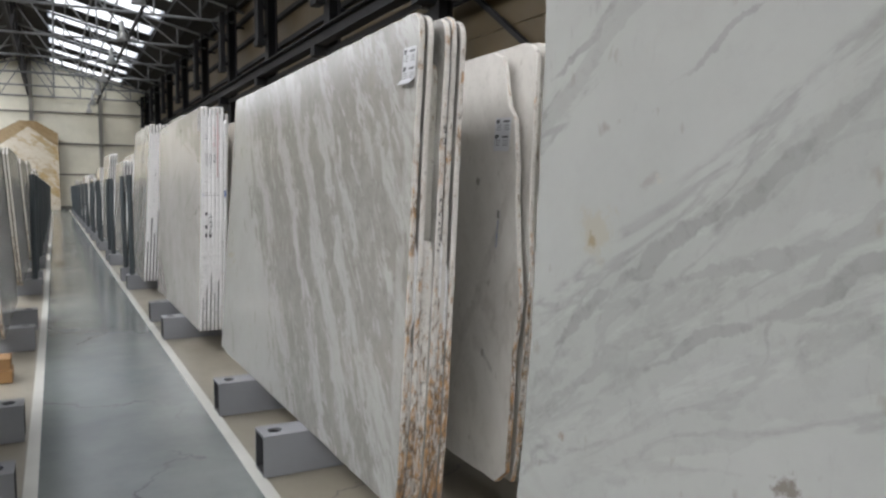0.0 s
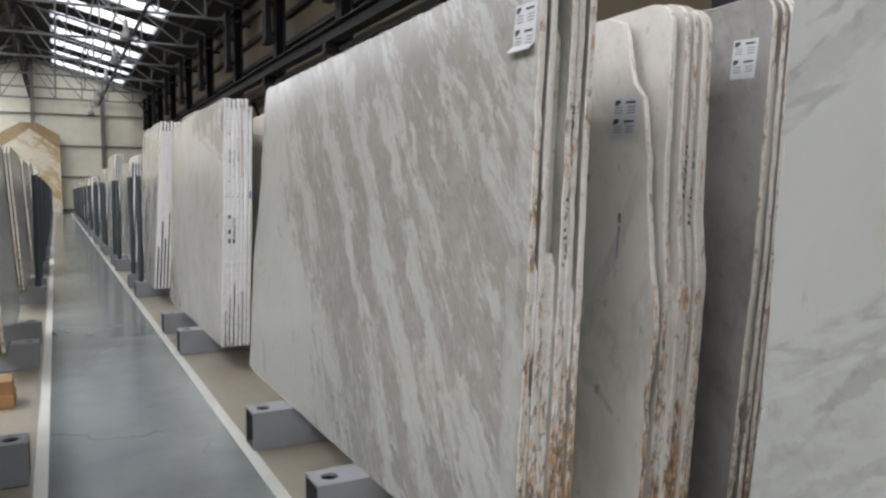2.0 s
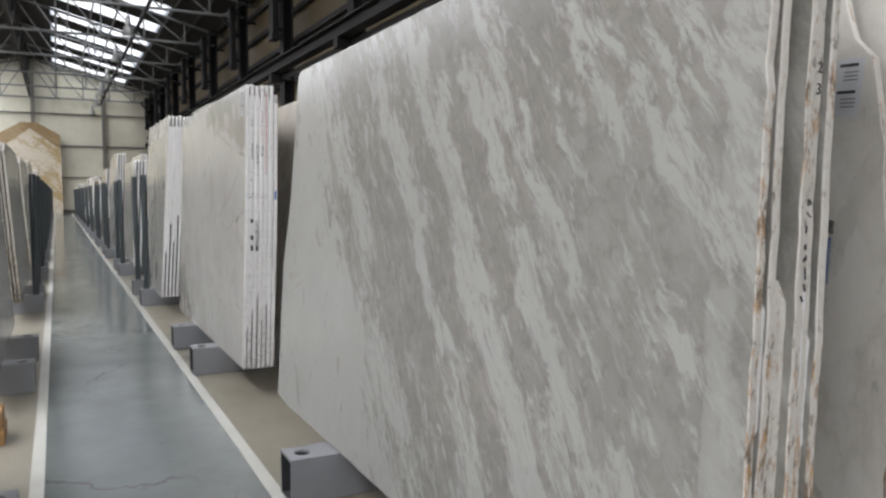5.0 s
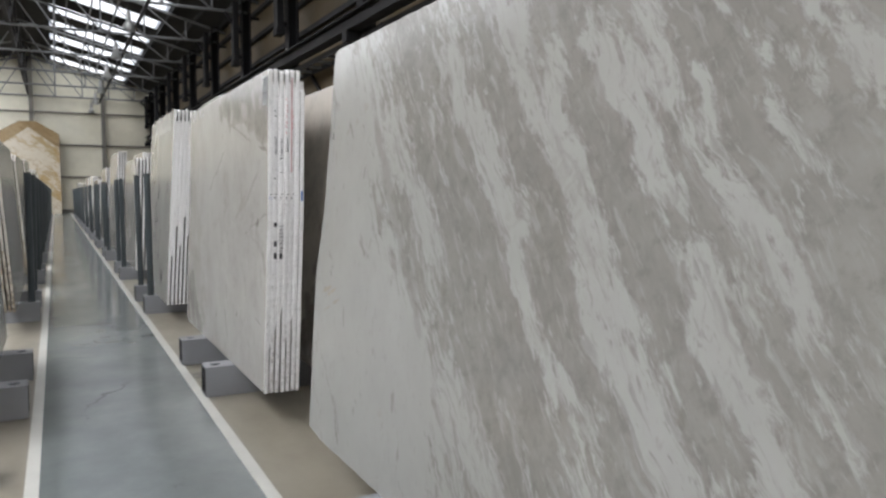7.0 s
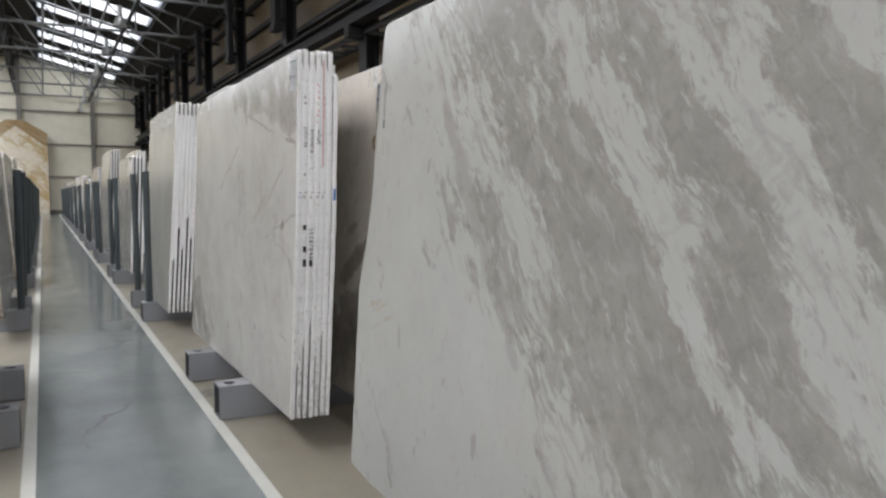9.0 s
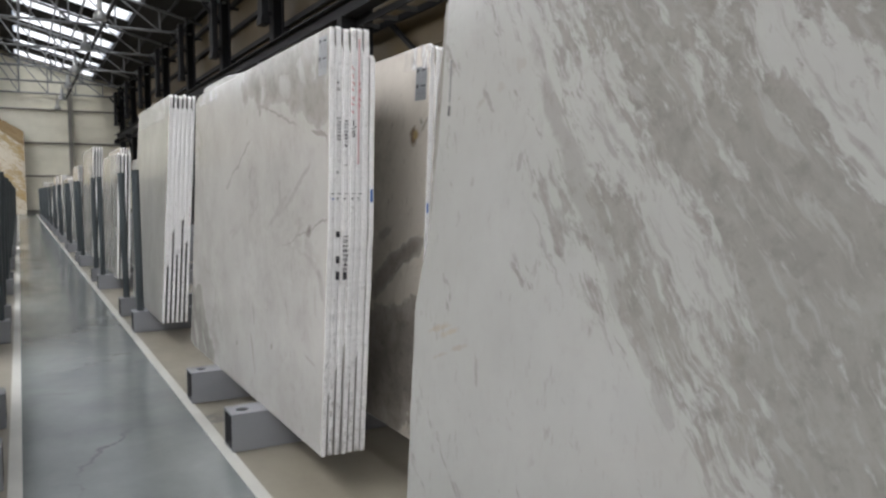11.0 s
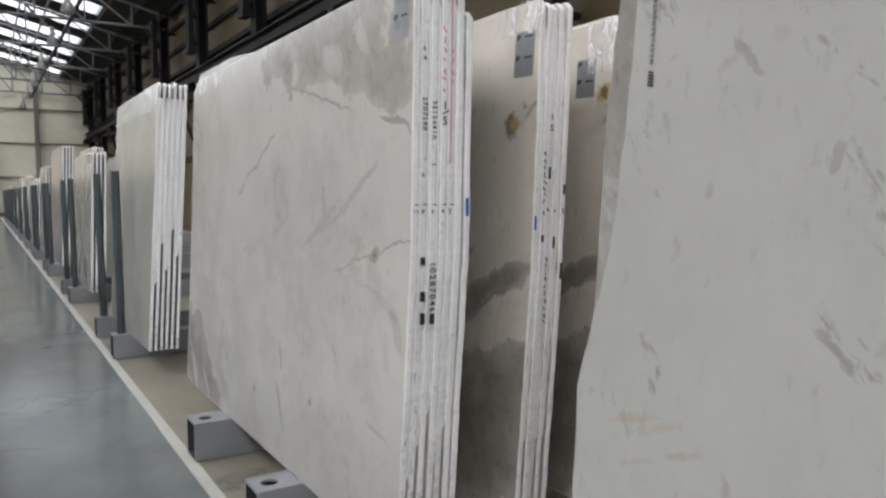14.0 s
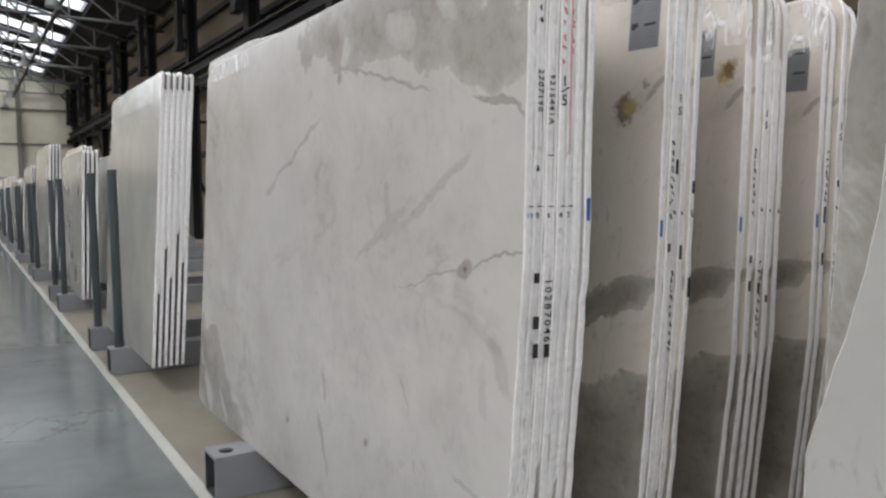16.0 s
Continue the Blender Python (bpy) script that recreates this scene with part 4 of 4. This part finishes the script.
slabs_b2 += bundle("beige-grey polished marble slab with rust-stained edge in the second row", "second row slabs", 1.93, 4.06, 5, 0.036, 0.022, 4.5, 3.0, 1.76, ((0.02, 0.1, 0), (0.1, 0.1, 0), (0.1, 0.1, 0), (0.12, 0.1, 1)), "dusk", "edge_rust", 14, ragged=0.0012, near=STEP, gaps=(0.0, 0.051, 0.098, 0.129, 0.160))
# third and fourth rows wear the marble that has shade in its colour
slabs_b3 = bundle("grey polished marble slab in the third row, its deep shade put into the colour", "third row slabs", 2.337, 4.04, 5, 0.036, 0.022, 4.2, 3.0, 1.82, ((0.03, 0.9, 0), (0.1, 0.1, 0), (0.1, 0.1, 0), (0.1, 0.1, 1)), "dusk_shade", "edge_rust", 5, ragged=0.0012, gaps=(0.0, 0.052, 0.093, 0.121, 0.161))
bundle("grey polished marble slab in the fourth row", "fourth row slabs", 2.57, 4.0, 4, 0.036, 0.022, 4.2, 3.0, 1.76, B_CORN, "dusk_shade", "edge_grey", 15)
C_FAR = ((0.0, 0.0), (1.0, -0.15), (1.75, -0.22))
slabs_c = bundle("pale cream-grey marble slab with thin veins and white edges", "pale veined slabs", 1.373, 7.815, 6, 0.0305, 0.0225, 1.3, 2.87, 1.82, ((0.07, 1.0, 0), (0.12, 0.03, 0), (0.12, 0.05, 0), (0.01, 0.01, 0)), "cream", "edge_white", 6, ragged=0.001, stagger=0.008, far=C_FAR)
slabs_c += bundle("pale cream-grey marble slab with a white edge, shorter than its bundle", "pale veined slabs", 1.551, 7.805, 1, 0.03, 0.022, 1.3, 2.72, 1.72, ((0.07, 1.0, 0), (0.16, 0.09, 0), (0.10, 0.05, 0), (0.02, 0.02, 0)), "cream", "edge_white", 66, ragged=0.0018)
bundle("pale grey marble slab standing taller behind the pale bundle", "pale veined slabs", 1.585, 7.95, 1, 0.03, 0.026, 1.3, 3.26, 1.985, ((0.05, 0.8, 0), (0.1, 0.1, 0), (0.03, 0.03, 0), (2.5, 0.2, 0)), "plainm", "edge_white", 61, ragged=0.002)
slabs_c2 = bundle("cloudy beige marble slab with a brown patch", "cloudy beige slabs", 1.807, 7.815, 5, 0.0265, 0.020, 2.5, 2.7, 1.80, ((0.04, 0.9, 0), (0, 0, 0), (0, 0, 0), (0.02, 0.02, 0)), "cloudy_spot", "edge_white", 7, ragged=0.0008)
slabs_c3 = bundle("cloudy beige marble slab with a rounded top corner", "cloudy beige slabs", 2.19, 7.84, 6, 0.038, 0.024, 2.0, 2.7, 1.79, ((0.05, 0.7, 0), (0, 0, 0), (0, 0, 0), (0.08, 0.12, 1)), "cloudy_top", "edge_white", 8, ragged=0.0008, stagger=0.02)
slabs_c4 = bundle("cloudy beige marble slab in the fourth row", "cloudy beige slabs", 2.605, 7.85, 5, 0.036, 0.026, 2.0, 2.7, 1.8, ((0.05, 0.7, 0), (0, 0, 0), (0, 0, 0), (0.1, 0.1, 1)), "cloudy", "edge_white", 9, ragged=0.0008, stagger=0.03)
bundle("cloudy beige marble slab in the last row", "cloudy beige slabs", 3.25, 7.9, 5, 0.036, 0.028, 1.3, 2.7, 1.75, SQ, "cloudy", "edge_white", 19, ragged=0.002)
slabs_d = bundle("plain grey marble slab with white resin edges", "plain grey slabs", 1.325, 11.68, 6, 0.038, 0.022, 3.6, 1.94, 1.99, ((0, 0, 0), (0.05, 0.05, 0), (0.06, 0.03, 0), (0.02, 0.02, 0)), "plainm", "edge_white", 10, ragged=0.002)

random.seed(9)
wrapped = []
faces = ["plainm", "cream", "dusk", "cloudy", "white"]
for k in range(3, 13):
    y = 5.12 + PITCH * k
    h = {3: 1.66, 4: 1.94}.get(k, random.uniform(1.5, 1.75))
    for r in range(2):
        far = bundle("marble slab bundle standing on the far racks", "far racks east", 1.37 + 0.45 * r, y - 0.6 + random.uniform(-0.2, 0.2), 4, 0.045, 0.024, 2.2, random.uniform(1.9, 2.6), h, ((0, 0, 0), (0.05, 0.05, 0), (0.12, 0.05, 0), (0.03, 0.03, 0)), random.choice(faces), "edge_white", 100 + k * 3 + r)
        if k in (3, 4) and r == 0:
            wrapped.append(far[0])
for k in range(-1, 13):
    y = 5.12 + PITCH * k
    h = random.uniform(1.55, 1.8)
    bundle("marble slab standing on the racks across the aisle", "racks west", -0.02, y - 0.7 + random.uniform(-0.1, 0.1), 4, 0.036, 0.024, 3.5, random.uniform(2.2, 2.7), h, ((0.02, 0.02, 0), (0.05, 0.05, 0), (0.3, 0.1, 0), (0.1, 0.1, 0)), "plainm", "edge_grey", 200 + k, side=-1)

# tall bookmatched onyx against the end wall
for name, w, h, y, cut, mat, lab in (("onyx_slab", 3.4, 5.75, 56.2, (1.25, 0.75), "onyx_brown", "tall brown onyx slab leaning on the end wall"), ("onyx_slab", 3.35, 5.35, 56.0, (1.66, 1.25), "onyx", "tall bookmatched gold-veined onyx slab at the end wall")):
    bm = slab_mesh(w, h, 0.04, ((0, 0, 0), (0, 0, 0), (*cut, 0), (*cut, 0)), 0.012, int(w * 100))
    ob = part(name, bm, [M[mat], M[mat]])
    ob.matrix_basis = pose(0.67 - w, y, 0.0, -1.0, 0, 0) @ pose(0, 0, 0, 0, 0, -90)
    tagged(ob, lab, "onyx slab", "onyx at the end wall")


# ---- small things ----
def bars(bm, rects):
    for y0, z0, y1, z1 in rects:
        add_box(bm, -0.0022, y0, z0, -0.0012, y1, z1)
    return bm


def label_sheet(slab, y, z, w=0.10, h=0.135, tilt=2.0, curl=0.0, stock="paper"):
    """Printed paper tag glued on a slab's face: two mark-and-bar headings with rows of small print."""
    bm = bmesh.new()
    n = 6
    lo = [bm.verts.new((-0.001 - curl * (1 if k == 0 else 0), 0, h * k / n)) for k in range(n + 1)]
    hi = [bm.verts.new((-0.001 - curl * (1 if k == 0 else 0), w, h * k / n)) for k in range(n + 1)]
    for k in range(n):
        bm.faces.new((lo[k], lo[k + 1], hi[k + 1], hi[k]))
    sheet = part("label_sheet", bm, M[stock], slab, "grey printed paper label", at=pose(0, y, z, tilt, 0, 0))
    for zz in (h * 0.86, h * 0.40):
        part("logo_mark", bars(bmesh.new(), [(w * 0.72, zz, w * 0.93, zz + 0.012), (w * 0.80, zz - 0.005, w * 0.93, zz)]), M["ink"], sheet)
        part("heading", bars(bmesh.new(), [(w * 0.12, zz, w * 0.5, zz + 0.007)]), M["ink"], sheet)
        part("small_print", bars(bmesh.new(), [(w * 0.1, zz - 0.014 - 0.009 * i, w * 0.4, zz - 0.011 - 0.009 * i) for i in range(3)] + [(w * 0.6, zz - 0.014 - 0.009 * i, w * 0.9, zz - 0.011 - 0.009 * i) for i in range(3)]), M["ink_grey"], sheet)
    return sheet


def written(words, size, material, slab, at, name="handwriting"):
    cu = bpy.data.curves.new(name, "FONT")
    cu.body, cu.size, cu.extrude, cu.resolution_u, cu.offset = words, size, 0.0006, 2, size * 0.008
    cu.space_character = 1.32
    cu.align_x, cu.align_y = "LEFT", "CENTER"
    tmp = bpy.data.objects.new(name, cu)
    me = bpy.data.meshes.new_from_object(tmp)
    bpy.data.objects.remove(tmp)
    bpy.data.curves.remove(cu)
    me.materials.clear()
    me.materials.append(material)
    ob = new(name, me)
    ob.parent = slab
    ob.matrix_basis = at
    return ob


def axes(px, py, pz, x, y):
    """A pose at a point with its local x and y axes along the given directions."""
    x, y = Vector(x), Vector(y)
    z = x.cross(y)
    m = Matrix((x, y, z)).transposed().to_4x4()
    m.translation = (px, py, pz)
    return m


def end_down(slab, words, size, z, y=-0.003, x=0.0115, material=None):
    """Writing that runs down a slab's near end."""
    return written(words, size, material or M["ink"], slab, axes(x, y, z, (0, 0, -1), (1, 0, 0)))


def end_up(slab, words, size, z, y=-0.003, x=0.005, material=None):
    return written(words, size, material or M["ink"], slab, axes(x, y, z, (1, 0, 0), (0, 0, 1)))


def end_mark(slab, z, h, x0=0.003, x1=0.02, y=-0.004, material=None, name="pen_mark"):
    return part(name, add_box(bmesh.new(), x0, y, z, x1, y + 0.003, z + h, bevel=0.0012), material or M["ink"], slab)


def near_y(slab_z, cut_y, cut_z):
    """How far the sloping near end stands back at a height."""
    return cut_y * max(0.0, 1 - slab_z / cut_z)


def resin_fill(slab, gap, thick, z0, z1, seed, slant=(0.07, 1.0), inset=0.0, profile=(), matter="edge_white", label="white resin between the slab ends"):
    """White resin that bridges the gap to the slab behind, with an uneven front."""
    bm = bmesh.new()
    n = int((z1 - z0) / 0.04)
    f, b = [], []
    rr = random.Random(seed)
    for k in range(n + 1):
        z = z0 + (z1 - z0) * k / n
        y = near_y(z, *slant) + along(profile, z) + inset + 0.0035 + rr.uniform(0, 0.003) + (0.02 if k in (0, n) else 0.0)
        f.append([bm.verts.new((x, y, z)) for x in (thick - 0.001, thick + gap * 0.5, thick + gap + 0.001)])
        f[-1][1].co.y += 0.0025
        b.append([bm.verts.new((x, y + 0.03, z)) for x in (thick - 0.001, thick + gap + 0.001)])
    for k in range(n):
        for i in range(2):
            bm.faces.new((f[k][i], f[k][i + 1], f[k + 1][i + 1], f[k + 1][i])).smooth = True
        bm.faces.new((b[k][1], b[k][0], b[k + 1][0], b[k + 1][1]))
    return part("resin_fill", bm, M[matter], slab, label)


for i in range(5):
    resin_fill(slabs_c[i], 0.008, 0.0225, 0.26 + 0.05 * ((i * 2) % 5), 1.76, i, inset=-0.0045)
for i in range(4):
    resin_fill(slabs_c2[i], 0.0065, 0.020, 0.3, 1.74, 20 + i, (0.04, 0.9), -0.002)
for i in range(5):
    resin_fill(slabs_c3[i], 0.014, 0.024, 0.9, 1.6, 30 + i, (0.05, 0.7))
    resin_fill(slabs_d[i], 0.016, 0.022, 0.5 + 0.1 * ((i * 3) % 5), 1.88, 40 + i, (0.0, 1.0))

STRAIGHT = (0.0, 1.0)
B_ROOM = (0.013, 0.040, 0.009, 0.012)
for i in range(4):
    resin_fill(slabs_b[i], B_ROOM[i], 0.022, 0.02, 0.62 + 0.12 * ((i * 3) % 4), 60 + i, STRAIGHT, 0.004, B_NEAR, "edge_rust", "rust-stained filler between the slab ends")
    resin_fill(slabs_b[i], B_ROOM[i], 0.022, 0.95, 1.62, 70 + i, STRAIGHT, 0.03, B_NEAR, "edge_grey", "grey filler deep between the slab ends")
for i, (za, zb) in enumerate(((0.66, 0.97), (0.70, 0.93), (0.74, 1.0), (0.62, 0.9))):
    resin_fill(slabs_b[i], B_ROOM[i], 0.022, za, zb, 80 + i * 7, STRAIGHT, 0.014 if i == 1 else 0.001, B_NEAR)
B2_ROOM = (0.029, 0.025, 0.009, 0.009)
for i in range(1, 5):
    resin_fill(slabs_b2[i], B2_ROOM[i - 1], 0.022, 0.12, 0.88, 82 + i, STRAIGHT, 0.004, STEP, "edge_rust", "rust-stained filler between the slab ends")
    resin_fill(slabs_b2[i], B2_ROOM[i - 1], 0.022, 0.9, 1.62, 86 + i, STRAIGHT, 0.025, STEP, "edge_grey", "grey filler deep between the slab ends")
B3_ROOM = (0.030, 0.019, 0.006, 0.018)
for i in range(4):
    resin_fill(slabs_b3[i], B3_ROOM[i], 0.022, 0.1, 1.62, 90 + i, (0.03, 0.9), 0.012, (), "edge_grey", "grey filler deep between the slab ends")


def scribble(slab, z, count, seed, material=None, step=0.026, y=-0.003):
    """Unreadable pen writing down a slab's end, as short strokes."""
    rr = random.Random(seed)
    bm = bmesh.new()
    for k in range(count):
        zc = z - k * step
        for q in range(2):
            x = rr.uniform(0.004, 0.012)
            h = rr.uniform(0.004, 0.015)
            p0 = (x, y, zc + rr.uniform(-0.006, 0.006))
            add_bar(bm, p0, (x + rr.uniform(-0.001, 0.008), y, p0[2] - h), 0.0024, 0.0024)
    return part("handwriting", bm, material or M["ink"], slab)


# pale bundle: numbers, dots, a red line and a blue mark on the white ends
c = slabs_c
end_down(c[1], "2707190", 0.022, 1.455)
end_down(c[2], "9215441A", 0.022, 1.445)
end_down(c[2], "1", 0.024, 1.262)
end_up(c[3], "1", 0.034, 1.43, x=0.004)
part("pen_mark", add_bar(bmesh.new(), (0.003, -0.003, 1.405), (0.026, -0.003, 1.417), 0.003, 0.003), M["ink"], c[3])
end_up(c[3], "5", 0.036, 1.385, x=0.004)
for i, w in enumerate(("10", "8", "6", "4", "2")):
    end_up(c[i], w, 0.02 if i else 0.016, 1.115, x=0.004, material=M["ink"] if i else M["blue"])
    end_mark(c[i], 1.135, 0.003, 0.01, 0.024)
end_down(c[2], "10287046", 0.030, 0.965, x=0.012)
for i, z, h in ((1, 0.955, 0.024), (1, 0.845, 0.03), (1, 0.775, 0.035), (2, 0.775, 0.032)):
    end_mark(c[i], z, h, 0.004, 0.02)
end_mark(c[4], 1.26, 0.52, 0.004, 0.011, material=M["pink"], name="red_line")
scribble(c[3], 1.66, 7, 9, M["red"], 0.03)
scribble(c[4], 1.60, 4, 10, M["red"], 0.03)
scribble(c[1], 1.60, 2, 12)
scribble(c[1], 1.23, 1, 13)
scribble(slabs_d[5], 1.0, 3, 14, M["red"], 0.06)
scribble(slabs_d[2], 1.45, 7, 15)
end_mark(c[6], 1.10, 0.055, 0.004, 0.016, material=M["blue"], name="blue_mark")
label_sheet(c[0], 0.03, 1.63, 0.10, 0.16, stock="paper_grey")

# cloudy bundles
label_sheet(slabs_c2[0], 0.03, 1.555, 0.105, 0.15, stock="paper_grey")
label_sheet(slabs_c3[0], 0.11, 1.52, 0.10, 0.14, stock="paper_grey")
label_sheet(slabs_c4[0], 0.05, 1.50, 0.11, 0.14, stock="paper_grey")
for grp, base in ((slabs_c2, 1.42), (slabs_c3, 1.40), (slabs_c4, 1.38)):
    end_up(grp[2], "1", 0.03, base, x=0.004)
    end_up(grp[2], "5", 0.03, base - 0.035, x=0.004)
    rr = random.Random(int(base * 100) + len(grp))
    for k in range(6):
        i = rr.randrange(1, len(grp))
        end_mark(grp[i], rr.uniform(0.8, 1.25), rr.uniform(0.02, 0.06), 0.006, 0.015)
    scribble(grp[2], 0.96, 10, int(base * 50), step=0.024)
    scribble(grp[1], 1.30, 8, int(base * 51), step=0.022)
    for i in range(1, len(grp)):
        scribble(grp[i], 1.115, 1, 70 + i)
    end_mark(grp[0], 1.05, 0.045, 0.004, 0.012, material=M["blue"], name="blue_mark")

# flame bundle
end_up(slabs_b[2], "2", 0.03, 1.375, x=0.002)
end_up(slabs_b[2], "3", 0.03, 1.335, x=0.002)
scribble(slabs_b[2], 1.13, 8, 1)
label_sheet(slabs_b[0], 0.04, 1.54, 0.11, 0.135, curl=0.02)
label_sheet(slabs_b2[0], 0.07, 1.32, 0.12, 0.135, 3.0)
label_sheet(slabs_b3[0], 0.06, 1.54, 0.105, 0.135, 3.0)
scribble(slabs_b2[3], 1.16, 8, 2)
scribble(slabs_b2[2], 1.30, 7, 3)
scribble(slabs_b3[2], 1.10, 8, 4)
end_up(slabs_b2[3], "1", 0.028, 1.27, x=0.002)
end_up(slabs_b2[3], "3", 0.028, 1.235, x=0.002)
# measuring stickers on the faces
def sticker_mark(slab, y, z):
    """The short slanted bars that start a measuring sticker."""
    bm = bmesh.new()
    for k in range(5):
        add_bar(bm, (-0.002, y, z + 0.0064 * k), (-0.002, y + 0.013, z + 0.004 + 0.0064 * k), 0.0014, 0.004)
    return part("sticker_mark", bm, M["ink"], slab)


sticker_mark(slabs_b[0], 2.98, 1.39)
written("MEASUREMENTS", 0.0145, M["ink_grey"], slabs_b[0], axes(-0.0015, 2.987, 1.434, (0, 0, 1), (0, 1, 0)), "sticker_print")
sticker_mark(slabs_b2[0], 0.105, 1.05)
written("MEASUREMENTS", 0.012, M["blue"], slabs_b2[0], axes(-0.0015, 0.112, 1.04, (0, 0, -1), (0, -1, 0)), "sticker_print")


def timber_stack():
    root = tagged(new("timber_stack"), "two sawn timber blocks stacked on the floor", "timber")
    root.location = (0, 7.7, 0)
    part("block", box(-0.9, -0.12, 0, 0.05, 0.12, 0.085, bevel=0.006), M["wood"], root)
    part("block", box(-0.95, -0.10, 0.086, 0.04, 0.12, 0.17, bevel=0.006), M["wood"], root)
    return root


timber_stack()


def film(slab, y, z, w, h, seed):
    """Crumpled clear film clinging to the top corner of a slab."""
    bm = bmesh.new()
    n, m = 16, 20
    g = []
    for i in range(n + 1):
        row = []
        for k in range(m + 1):
            yy, zz = y + w * i / n, z + h * k / m
            lift = 0.003 + 0.016 * abs(noise.noise((yy * 26 + seed, zz * 5, seed))) + 0.004 * abs(noise.noise((yy * 60, zz * 14 + seed, 2.0)))
            row.append(bm.verts.new((-lift, yy + 0.01 * noise.noise((zz * 14, seed, 0)), zz + 0.015 * noise.noise((yy * 18, 3.0, seed)))))
        g.append(row)
    for i in range(n):
        for k in range(m):
            bm.faces.new((g[i][k], g[i][k + 1], g[i + 1][k + 1], g[i + 1][k])).smooth = True
    return part("plastic_film", bm, M["film"], slab, "crumpled clear plastic film")


film(slabs_c3[0], -0.02, 1.60, 0.16, 0.19, 3.0)
film(slabs_c3[2], -0.03, 1.55, 0.10, 0.22, 5.0)
film(slabs_c4[0], -0.02, 1.62, 0.2, 0.17, 8.0)
film(slabs_c2[0], -0.01, 1.70, 0.25, 0.10, 11.0)
film(slabs_c[0], 1.95, 1.735, 0.62, 0.085, 14.0)
film(slabs_d[0], 0.2, 1.80, 1.7, 0.19, 17.0)
for sl in wrapped:
    film(sl, -0.02, 1.35, 0.5, 0.30, 3.3)
